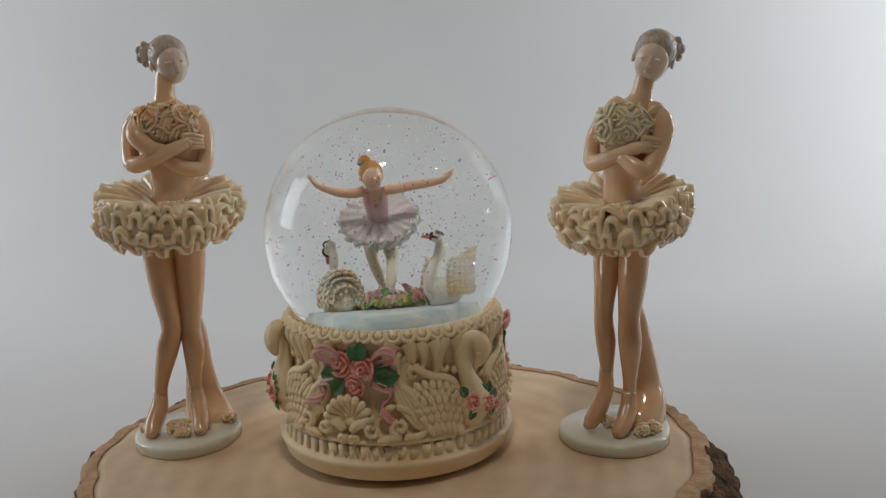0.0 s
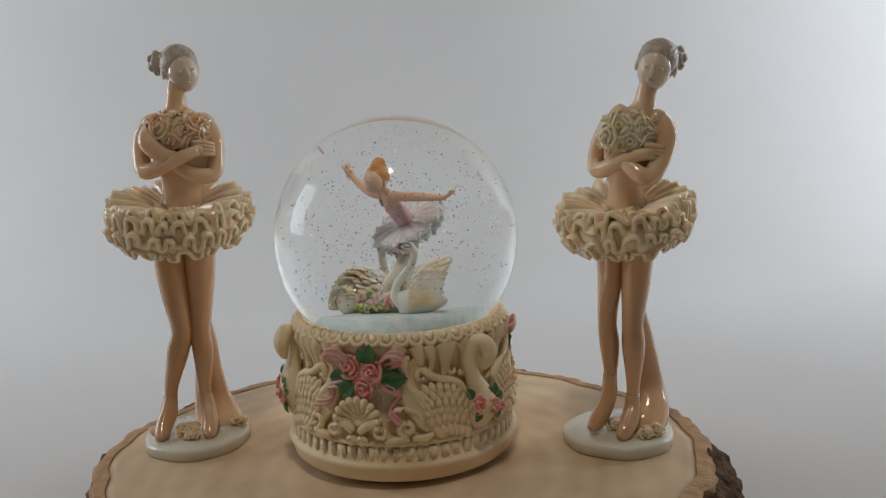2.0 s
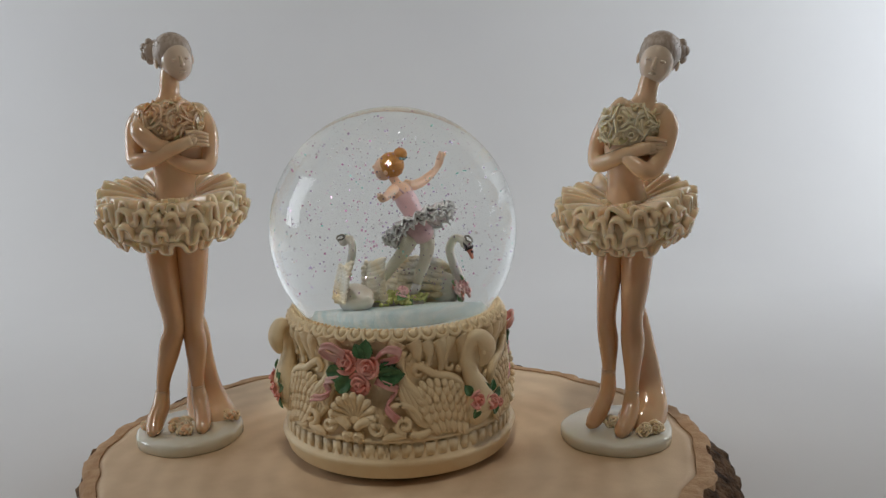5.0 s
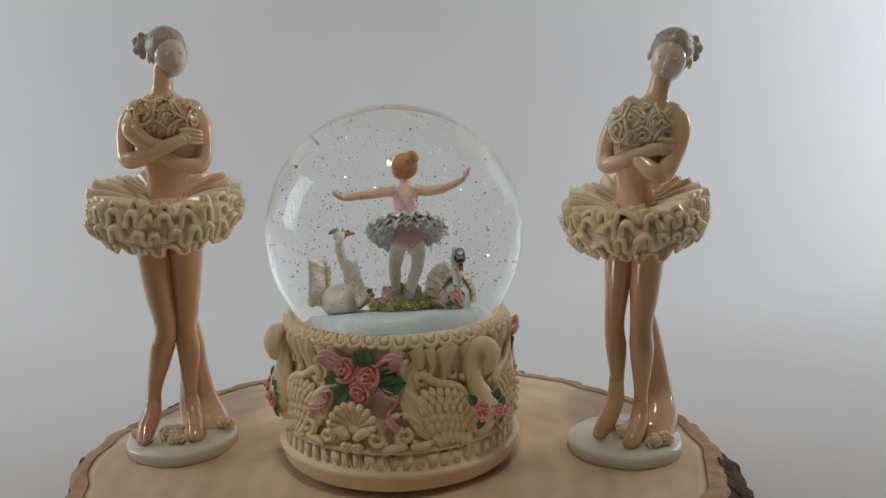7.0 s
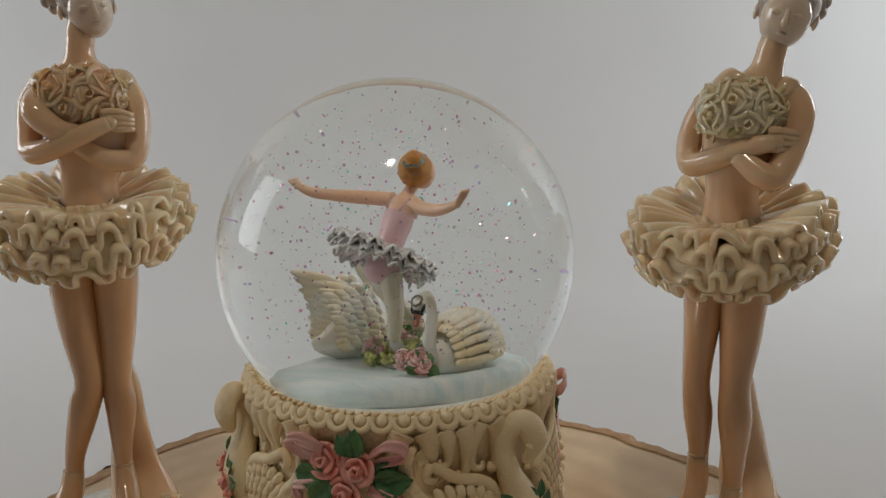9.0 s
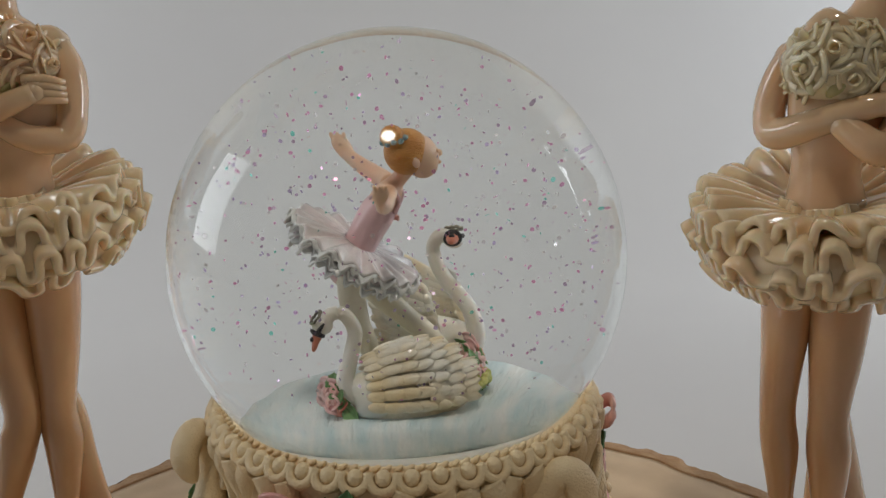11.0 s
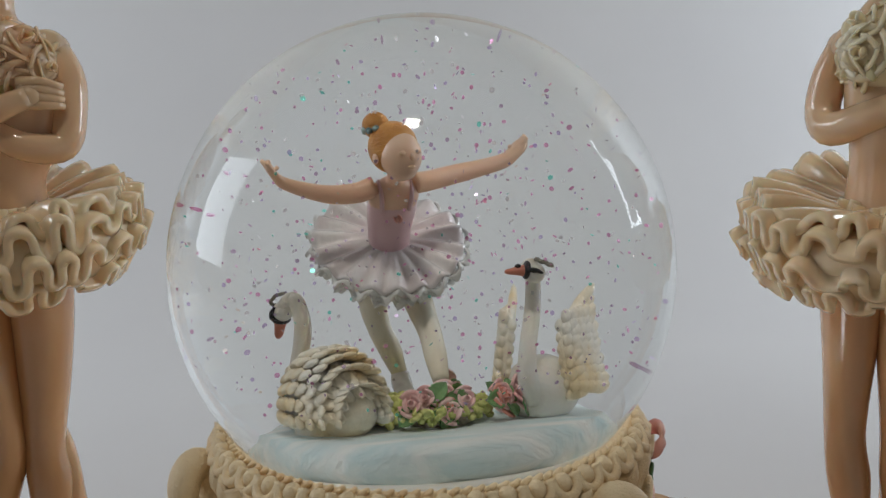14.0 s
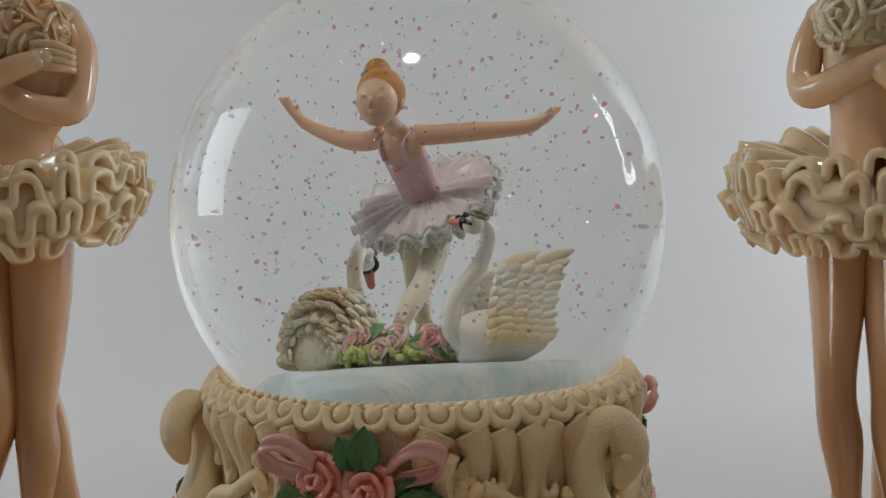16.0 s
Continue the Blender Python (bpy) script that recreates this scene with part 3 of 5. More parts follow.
LEFT = dict(
    shift_z=(0.008, 0.045, 0.08, 0.18), shift_x=(0.0, -0.0030, -0.0036, -0.0030),
    legs=[[(-0.0035, 0.011, 0.096, 0.0075, 0.0080), (-0.0036, 0.010, 0.082, 0.0070, 0.0078), (-0.0026, 0.008, 0.066, 0.0060, 0.0066), (-0.0010, 0.006, 0.050, 0.0046, 0.0052), (-0.0042, 0.005, 0.040, 0.0046, 0.0052), (-0.0090, 0.003, 0.026, 0.0030, 0.0034), (-0.0102, 0.002, 0.018, 0.0026, 0.0030)],
          [(0.0090, 0.013, 0.096, 0.0075, 0.0080), (0.0088, 0.013, 0.082, 0.0070, 0.0078), (0.0075, 0.012, 0.066, 0.0060, 0.0066), (0.0062, 0.010, 0.050, 0.0046, 0.0052), (0.0062, 0.009, 0.040, 0.0048, 0.0054), (0.0050, 0.006, 0.026, 0.0031, 0.0035), (0.0052, 0.004, 0.018, 0.0026, 0.0030)]],
    shoes=[[(-0.0102, 0.002, 0.021, 0.0029), (-0.0112, 0.000, 0.0150, 0.0036, 0.0042), (-0.0128, -0.0045, 0.0105, 0.0036, 0.0042), (-0.0130, -0.0095, 0.0078, 0.0032, 0.0028), (-0.0128, -0.0125, 0.0070, 0.0016, 0.0014)],
           [(0.0052, 0.004, 0.0215, 0.0029), (0.0058, 0.002, 0.0152, 0.0036, 0.0042), (0.0072, -0.003, 0.0105, 0.0036, 0.0042), (0.0080, -0.0085, 0.0078, 0.0032, 0.0028), (0.0084, -0.0115, 0.0070, 0.0016, 0.0014)]],
    drape=[(0.0060, 0.012, 0.058, 0.0026, 0.0020), (0.0080, 0.013, 0.046, 0.0038, 0.003), (0.0060, 0.014, 0.033, 0.0056, 0.0035), (0.0050, 0.014, 0.020, 0.0076, 0.004), (0.0060, 0.012, 0.0105, 0.0100, 0.006), (0.0075, 0.010, 0.0045, 0.0110, 0.008), (0.0075, 0.010, 0.0030, 0.0110, 0.008)],
    torso=[(0.0030, 0.012, 0.090, 0.0120, 0.0095), (0.0036, 0.013, 0.100, 0.0105, 0.0085), (0.0042, 0.013, 0.112, 0.0085, 0.0070), (0.0056, 0.014, 0.122, 0.0122, 0.0078), (0.0052, 0.015, 0.132, 0.0136, 0.0084), (0.0042, 0.0165, 0.1415, 0.0135, 0.0066), (0.0040, 0.017, 0.1455, 0.0085, 0.0055), (0.0040, 0.0175, 0.1495, 0.0046, 0.0046), (0.0048, 0.018, 0.157, 0.0042, 0.0042), (0.0058, 0.019, 0.161, 0.0042, 0.0042)],
    arms=[[(-0.0085, 0.0165, 0.1420, 0.0034), (-0.0112, 0.0150, 0.1360, 0.0042), (-0.0116, 0.0120, 0.1280, 0.0038), (-0.0098, 0.0080, 0.1222, 0.0038), (-0.0020, 0.0040, 0.1232, 0.0034), (0.0080, 0.0030, 0.1272, 0.0029), (0.0150, 0.0050, 0.1300, 0.0024)],
          [(0.0165, 0.0180, 0.1410, 0.0034), (0.0195, 0.0160, 0.1340, 0.0040), (0.0205, 0.0130, 0.1260, 0.0037), (0.0190, 0.0100, 0.1190, 0.0036), (0.0120, 0.0060, 0.1195, 0.0033), (0.0040, 0.0065, 0.1240, 0.0028)],
          [(-0.0085, 0.0110, 0.1400, 0.0018), (-0.0060, 0.0040, 0.1345, 0.0038), (0.0000, 0.0030, 0.1290, 0.0036), (0.0060, 0.0050, 0.1275, 0.0024)]],
    fingers=[[(0.0130, 0.0048, 0.1300 + k * 0.0016, 0.0012), (0.0175, 0.0055, 0.1298 + k * 0.0017, 0.0011), (0.0212, 0.0085, 0.1290 + k * 0.0014, 0.0008)] for k in (-1, 0, 1, 2)],
    shoulders=[((-0.0068, 0.0162, 0.1412), 0.0050), ((0.0150, 0.0175, 0.1406), 0.0050)],
    head=(0.0068, 0.0200, 0.1650), turn=(4, -6, 32), bun=(-0.0040, 0.0250, 0.1680),
    bouquet=(0.0050, 0.0115, 0.1375), spread=(0.0122, 0.0075, 0.0078),
    skirt=(0.0024, 0.0110, 0.0988), skirt_turn=(9, 3.0, 0), skirt_r=0.0315, flowers=[(-0.0020, -0.006, 0.0034), (0.0010, -0.011, 0.0022), (-0.0172, -0.004, 0.0026), (0.0180, 0.004, 0.0028)])

RIGHT = dict(
    shift_z=(0.008, 0.045, 0.085, 0.18), shift_x=(0.0, 0.0004, 0.0026, 0.0034),
    legs=[[(-0.0012, 0.012, 0.092, 0.0072, 0.0080), (-0.0015, 0.012, 0.079, 0.0062, 0.0074), (-0.0022, 0.010, 0.064, 0.0050, 0.0060), (-0.0030, 0.008, 0.050, 0.0040, 0.0048), (-0.0022, 0.007, 0.040, 0.0042, 0.0050), (-0.0022, 0.005, 0.030, 0.0030, 0.0034), (-0.0026, 0.004, 0.024, 0.0026, 0.0030)],
          [(0.0085, 0.007, 0.092, 0.0076, 0.0080), (0.0082, 0.006, 0.079, 0.0068, 0.0076), (0.0074, 0.004, 0.064, 0.0058, 0.0064), (0.0064, 0.002, 0.050, 0.0044, 0.0050), (0.0068, 0.001, 0.040, 0.0048, 0.0054), (0.0060, -0.002, 0.026, 0.0030, 0.0034), (0.0056, -0.003, 0.018, 0.0026, 0.0030)]],
    shoes=[[(-0.0026, 0.004, 0.0275, 0.0029), (-0.0034, 0.002, 0.0200, 0.0034, 0.0038), (-0.0064, -0.001, 0.0138, 0.0036, 0.0040), (-0.0105, -0.005, 0.0092, 0.0032, 0.0030), (-0.0130, -0.0072, 0.0080, 0.0016, 0.0014)],
           [(0.0056, -0.003, 0.0205, 0.0029), (0.0048, -0.005, 0.0145, 0.0036, 0.0042), (0.0026, -0.009, 0.0105, 0.0036, 0.0042), (-0.0006, -0.0135, 0.0080, 0.0032, 0.0030), (-0.0020, -0.0160, 0.0070, 0.0018, 0.0015)]],
    drape=[(0.0100, 0.010, 0.056, 0.0022, 0.0020), (0.0120, 0.012, 0.046, 0.0040, 0.003), (0.0132, 0.012, 0.033, 0.0060, 0.0040), (0.0138, 0.010, 0.020, 0.0078, 0.0055), (0.0140, 0.006, 0.0105, 0.0088, 0.0085), (0.0110, 0.003, 0.0045, 0.0098, 0.011), (0.0105, 0.003, 0.0030, 0.0098, 0.011)],
    torso=[(0.0040, 0.009, 0.086, 0.0110, 0.0095), (0.0040, 0.009, 0.096, 0.0092, 0.0085), (0.0037, 0.009, 0.106, 0.0074, 0.0070), (0.0052, 0.009, 0.115, 0.0104, 0.0078), (0.0070, 0.009, 0.124, 0.0122, 0.0084), (0.0080, 0.0085, 0.1318, 0.0122, 0.0066), (0.0104, 0.0080, 0.1360, 0.0080, 0.0055), (0.0112, 0.0075, 0.1395, 0.0045, 0.0045), (0.0126, 0.0070, 0.1455, 0.0040, 0.0040), (0.0145, 0.0070, 0.150, 0.0040, 0.0040)],
    arms=[[(0.0168, 0.0050, 0.1335, 0.0034), (0.0188, 0.0030, 0.1285, 0.0044), (0.0172, 0.0010, 0.1200, 0.0040), (0.0122, -0.0020, 0.1120, 0.0040), (0.0075, -0.0035, 0.1118, 0.0036), (0.0020, 0.0010, 0.1170, 0.0028)],
          [(-0.0035, 0.0140, 0.1300, 0.0032), (-0.0058, 0.0150, 0.1240, 0.0036), (-0.0072, 0.0150, 0.1170, 0.0036), (-0.0068, 0.0110, 0.1135, 0.0036), (-0.0010, 0.0035, 0.1165, 0.0032), (0.0060, -0.0010, 0.1195, 0.0028), (0.0110, -0.0020, 0.1205, 0.0024)]],
    fingers=[[(0.0090, -0.0018, 0.1205 + k * 0.0016, 0.0013), (0.0130, -0.0026, 0.1202 + k * 0.0016, 0.0011), (0.0172, -0.0022, 0.1198 + k * 0.0013, 0.0008)] for k in (-1, 0, 1, 2)],
    shoulders=[((-0.0020, 0.0125, 0.1296), 0.0048), ((0.0158, 0.0055, 0.1325), 0.0050)],
    head=(0.0165, 0.0085, 0.1548), turn=(4, 14, -20), bun=(0.0250, 0.0135, 0.1570),
    bouquet=(0.0048, 0.0065, 0.1282), spread=(0.0108, 0.0075, 0.0078),
    skirt=(0.0032, 0.0085, 0.0920), skirt_turn=(9, -5.5, 0), skirt_r=0.0288, flowers=[(-0.0030, -0.004, 0.0026), (0.0096, -0.0139, 0.0030), (0.0125, -0.0115, 0.0026)])

dancer("dancer_figurine", "cream glazed dancer figurine, peach bouquet, looking over her shoulder", LEFT_BASE, LEFT, 5, M_FLOWER)
dancer("dancer_figurine", "cream glazed dancer figurine with tilted head and pale yellow bouquet", RIGHT_BASE, RIGHT, 11, M_FLOWER_Y)


# ---- the snow globe: base ----
def on_base(az, z, r, roll=0.0, lean=0.0):
    """A pose on the base's side: x to the right along the wall, y up, z outward."""
    q = radians(az)
    out = Vector((math.cos(q), math.sin(q), 0))
    right = Vector((-math.sin(q), math.cos(q), 0))
    m = Matrix((right, Vector((0, 0, 1)), out)).transposed().to_4x4()
    return Matrix.Translation(out * r + Vector((0, 0, z))) @ m @ pose(0, 0, 0, lean, 0, roll)


def wall_r(z):
    """Radius of the base's wall at height z."""
    return float(np.interp(z, [0.0026, 0.0095, 0.0107, 0.0172, 0.0196, 0.030, 0.040, 0.048, 0.053], [0.0490, 0.0488, 0.0472, 0.0462, 0.0448, 0.0425, 0.0412, 0.0416, 0.0428]))


def wall_path(points, az0, lift=0.0):
    """Points (degrees round, height, out from the wall, radius) as tube points on the wall."""
    out = []
    for a, z, o, r in points:
        p = on_base(az0 + a, z, wall_r(z) + o + lift).translation
        out.append((*p, r))
    return out


def rose_part(name, r, m, material, thing, petals, rng):
    """A rose as a part, each petal under it."""
    heart, *leaves = rose(None, r, m, petals=petals, rng=rng, split=True)
    heart = part(name, heart, material, thing)
    for p in leaves:
        part("petal", p, material, heart)


def base_wing(thing, az, s):
    """A swan's half-raised wing, laid on the wall: rows of feathers under a scrolled shoulder."""
    wing = bmesh.new()
    tube(wing, wall_path([(s * 31, 0.0432, 0.0030, 0.0007), (s * 33, 0.0424, 0.0032, 0.0010), (s * 34.6, 0.0440, 0.0032, 0.0012), (s * 33, 0.0462, 0.0032, 0.0013), (s * 29.5, 0.0448, 0.0032, 0.0014), (s * 24, 0.0420, 0.0034, 0.0015), (s * 17, 0.0405, 0.0036, 0.0016), (s * 12, 0.0375, 0.0036, 0.0018), (s * 9.5, 0.0320, 0.0030, 0.0018), (s * 9, 0.0260, 0.0018, 0.0014)], az), 5, 10)
    for k in range(5):
        tube(wing, wall_path([(s * (38.5 + 0.6 * k), 0.0520 - 0.0016 * k, 0.0026, 0.0010), (s * (41.5 - 0.5 * k), 0.0470 - 0.0016 * k, 0.0026 + 0.0002 * k, 0.0015), (s * (42.0 - 2.0 * k), 0.0400 - 0.0010 * k, 0.0024 + 0.0003 * k, 0.0017), (s * (39.0 - 2.4 * k), 0.0320 - 0.0004 * k, 0.0020 + 0.0003 * k, 0.0016), (s * (34.0 - 1.6 * k), 0.0250 - 0.0003 * k, 0.0016, 0.0012), (s * (27.0 - 1.0 * k), 0.0205 - 0.0002 * k, 0.0012, 0.0008)], az), 4, 8)
    grid = []
    for i in range(9):
        f = i / 8
        line = []
        for j in range(13):
            a = 8 + 33 * j / 12
            top, low = float(np.interp(a, [8, 17, 29, 36, 41], [0.036, 0.0400, 0.0430, 0.0470, 0.0505])), float(np.interp(a, [8, 25, 33, 41], [0.0205, 0.0190, 0.0245, 0.0350]))
            z = low + (top - low) * f
            line.append(on_base(az + s * a, z, wall_r(z) + 0.0013 + 0.0006 * math.sin(f * math.pi)).translation)
        grid.append(line)
    sheet(wing, grid, 0.0020)
    wing = part("wing", wing, M_BASE, thing, "cream moulded wing with rows of feathers")
    for n, z0, length, width, a0, a1, o in ((6, 0.0218, 0.0072, 0.0034, 10, 27, 0.0010), (7, 0.0256, 0.0060, 0.0033, 9, 30, 0.0016), (7, 0.0289, 0.0054, 0.0033, 9.5, 32, 0.0020), (7, 0.0319, 0.0050, 0.0031, 10, 33, 0.0023), (6, 0.0347, 0.0046, 0.0031, 11.5, 32, 0.0025), (6, 0.0372, 0.0040, 0.0028, 13, 31, 0.0026)):
        bm = bmesh.new()
        ball(bm, (0, -length * 0.15, 0), (width * 0.50, length * 0.58, 0.0010), u=10, v=6)
        tube(bm, [(0, length * 0.24, 0.0009, 0.00022), (0, -length * 0.52, 0.0007, 0.00018)], 1, 5)
        first = None
        for k in range(n):
            f = k / (n - 1)
            a = a0 + (a1 - a0) * f
            z = z0 + 0.0018 * math.sin(f * 2.8) + 0.0012 * f
            m = on_base(az + s * a, z, wall_r(z) + o + 0.0016, s * (16 - 46 * f), -18)
            if first:
                again(first, wing, m)
            else:
                first = part("feather", bm, M_BASE, wing)
                first.matrix_basis = m


def base_swan(thing, az):
    bm = bmesh.new()
    tube(bm, [(*on_base(az + t, z, r).translation, p, q) for t, z, r, p, q in ((-1, 0.0195, 0.0440, 0.0040, 0.0030), (-1, 0.0240, 0.0460, 0.0072, 0.0042), (-1, 0.0290, 0.0474, 0.0066, 0.0046), (-2.5, 0.0345, 0.0466, 0.0046, 0.0044), (-4.5, 0.0400, 0.0452, 0.0032, 0.0034), (-6, 0.0465, 0.0446, 0.0028, 0.0030),
              (-5, 0.0518, 0.0456, 0.0030, 0.0031), (-2.5, 0.0541, 0.0474, 0.0034, 0.0032), (-0.5, 0.0530, 0.0492, 0.0037, 0.0032), (0.5, 0.0500, 0.0502, 0.0037, 0.0031), (0, 0.0468, 0.0498, 0.0028, 0.0025), (-1, 0.0442, 0.0490, 0.0018, 0.0016), (-1.5, 0.0430, 0.0484, 0.0007, 0.0007))], 5, 18,
         side=(-math.sin(radians(az)), math.cos(radians(az)), 0))
    for s in (-1, 1):
        ball(bm, (0, 0, 0), (0.0010, 0.0010, 0.0004), m=on_base(az, 0.0490, 0.0508) @ pose(s * 0.0032, 0, 0.0008, 0, s * 60, 0), u=8, v=6)
    part("swan_neck", bm, M_BASE, thing, "cream moulded swan with bowed head")
    for k, (t, z, r) in enumerate(((-7.0, 0.0312, 0.0037), (1.6, 0.0292, 0.0037), (6.2, 0.0274, 0.0024))):
        rose_part("small_rose", r, on_base(az + t, z, 0.0516) @ pose(0, 0, 0, -8, 0, 40 * k), M_ROSE, thing, 8, random.Random(k))
    for k, (t, z, roll) in enumerate(((-9.5, 0.0332, 120), (0, 0.0318, 105), (2, 0.0322, 55), (-6, 0.0280, 255), (4, 0.0262, 300), (4.5, 0.0300, 20))):
        bm = bmesh.new()
        leaf(bm, 0.0050, 0.0036, on_base(az + t, z, 0.0502) @ pose(0, 0, 0, 0, 0, roll))
        part("small_leaf", bm, M_LEAF, thing)


def ribbon(thing, name, az, path, half):
    S = sections(path, 6)
    grid = [[on_base(az + p + w * half * 500, z + w * half, wall_r(z) + o + 0.0010 + 0.0005 * abs(w)).translation for p, z, o in S] for w in (-1, -0.5, 0, 0.5, 1)]
    bm = bmesh.new()
    sheet(bm, grid, 0.0008)
    part(name, bm, M_BOW, thing)


def base_roses(thing, az):
    """Three roses with leaves and a bow over a shell."""
    for k, (t, z, r, o) in enumerate(((-7.8, 0.0474, 0.0048, 0.0032), (3.8, 0.0466, 0.0047, 0.0040), (-0.8, 0.0396, 0.0046, 0.0040))):
        rose_part("rose", r, on_base(az + t, z, wall_r(z) + o) @ pose(0, 0, 0, -10, 0, 55 * k), M_ROSE, thing, 11, random.Random(k + 4))
    for t, z, length, roll in ((3.0, 0.0496, 0.0074, 88), (8.5, 0.0432, 0.0098, 4), (9, 0.0445, 0.0070, 30), (-8, 0.0440, 0.0085, 190), (-6, 0.0420, 0.0085, 232), (1.5, 0.0500, 0.0060, 120)):
        bm = bmesh.new()
        leaf(bm, length, length * 0.72, on_base(az + t, z, wall_r(z) + 0.0036) @ pose(0, 0, 0, 0, -6, roll))
        part("rose_leaf", bm, M_LEAF, thing)
    for s in (-1, 1):
        ribbon(thing, "bow_loop", az, [(s * 8, 0.0505, 0.0020), (s * 13, 0.0540, 0.0040), (s * 18.5, 0.0530, 0.0044), (s * 17.5, 0.0500, 0.0034), (s * 9, 0.0478, 0.0022)], 0.0014)
    ribbon(thing, "ribbon_tail", az, [(7, 0.0410, 0.0020), (13, 0.0395, 0.0040), (17, 0.0378, 0.0034), (13.5, 0.0335, 0.0024), (12.0, 0.0310, 0.0030), (15, 0.0282, 0.0036), (17.5, 0.0262, 0.0024)], 0.0014)
    ribbon(thing, "ribbon_tail", az, [(-9, 0.0410, 0.0020), (-14, 0.0405, 0.0040), (-19, 0.0390, 0.0036), (-17, 0.0350, 0.0026), (-21, 0.0325, 0.0032), (-26, 0.0318, 0.0036), (-30, 0.0295, 0.0026)], 0.0014)
    bm = bmesh.new()
    c = on_base(az - 3.4, 0.0255, wall_r(0.0255) + 0.0010)
    ball(bm, (0, 0, 0.0016), (0.0022, 0.0018, 0.0014), m=c, u=12, v=8)
    shell = part("shell", bm, M_BASE, thing, "cream fluted shell")
    for k in range(11):
        p = radians(-95 + 19 * k)
        bm = bmesh.new()
        tube(bm, [(*(c @ Vector((0.0008 * math.sin(p), 0.0008 * math.cos(p), 0.0010))), 0.0006), (*(c @ Vector((0.0050 * math.sin(p), 0.0058 * math.cos(p), 0.0014))), 0.0010),
                  (*(c @ Vector((0.0090 * math.sin(p), 0.0097 * math.cos(p), 0.0026))), 0.0016), (*(c @ Vector((0.0098 * math.sin(p), 0.0106 * math.cos(p), 0.0018))), 0.0009)], 4, 8)
        part("rib", bm, M_BASE, shell)
    t0 = -4.0
    for s in (-1, 1):
        for t, z, length, roll in ((22, 0.0455, 0.0075, 60), (25, 0.0420, 0.0070, 20), (30, 0.0380, 0.0062, 70), (36, 0.0290, 0.0070, 110), (33, 0.0235, 0.0060, 30), (21, 0.0365, 0.0062, -20)):
            bm = bmesh.new()
            leaf(bm, length, length * 0.5, on_base(az + s * t, z, wall_r(z) + 0.0016) @ pose(0, 0, 0, 0, -8, roll if s > 0 else 180 - roll))
            part("carved_leaf", bm, M_BASE, thing)

    def volute(t, z, r, turns, start, s, out, thick):
        """Points of a spiral on the wall, from its eye outward."""
        pts = []
        n = int(8 * turns)
        for k in range(n + 1):
            f = k / n
            q = start + s * 2 * math.pi * turns * (f - 1)
            rr = r * (0.18 + 0.82 * f)
            pts.append((t + math.degrees(rr * math.cos(q) / 0.045), z + rr * math.sin(q), out + 0.0010 * (1 - f), thick * (0.65 + 0.35 * f)))
        return pts

    for s in (-1, 1):
        runs = [volute(t0 + s * 12.0, 0.0232, 0.0030, 1.25, math.pi / 2, -s, 0.0030, 0.0011) + [(t0 + s * 5.0, 0.0252, 0.0036, 0.0016), (t0 + s * 1.5, 0.0228, 0.0034, 0.0012)],
                volute(t0 + s * 24.0, 0.0240, 0.0034, 1.25, math.pi * (1.5 if s > 0 else 1.5), s, 0.0028, 0.0012) + [(t0 + s * 17.5, 0.0200, 0.0030, 0.0012), (t0 + s * 14.0, 0.0190, 0.0028, 0.0007)],
                [(t0 + s * 26, 0.0205, 0.0024, 0.0010), (t0 + s * 30, 0.0196, 0.0022, 0.0014), (t0 + s * 34.5, 0.0204, 0.0020, 0.0011), (t0 + s * 37, 0.0218, 0.0018, 0.0006)],
                [(t0 + s * 15, 0.0275, 0.0022, 0.0009), (t0 + s * 19, 0.0310, 0.0026, 0.0013), (t0 + s * 25, 0.0312, 0.0026, 0.0013), (t0 + s * 30, 0.0285, 0.0024, 0.0012), (t0 + s * 32, 0.0245, 0.0020, 0.0008)],
                [(t0 + s * 20, 0.0330, 0.0014, 0.0008), (t0 + s * 26, 0.0345, 0.0016, 0.0012), (t0 + s * 31, 0.0325, 0.0014, 0.0008)]]
        for path in runs:
            bm = bmesh.new()
            tube(bm, wall_path([(a, z, o, r * 1.2) for a, z, o, r in path], az), 3, 8)
            part("scroll", bm, M_BASE, thing)
        bm = bmesh.new()
        ball(bm, (s * 0.0022, 0, 0.0024), (0.0024, 0.0024, 0.0019), m=on_base(az + t0, 0.0195, wall_r(0.0195)), u=14, v=8)
        ring = [(s * 0.0022 + 0.0012 * math.cos(p), 0.0012 * math.sin(p), 0.0040, 0.0004) for p in np.linspace(0, 5.2, 9)]
        tube(bm, [(*(on_base(az + t0, 0.0195, wall_r(0.0195)) @ Vector(p[:3])), p[3]) for p in ring], 2, 6)
        part("boss", bm, M_BASE, thing)


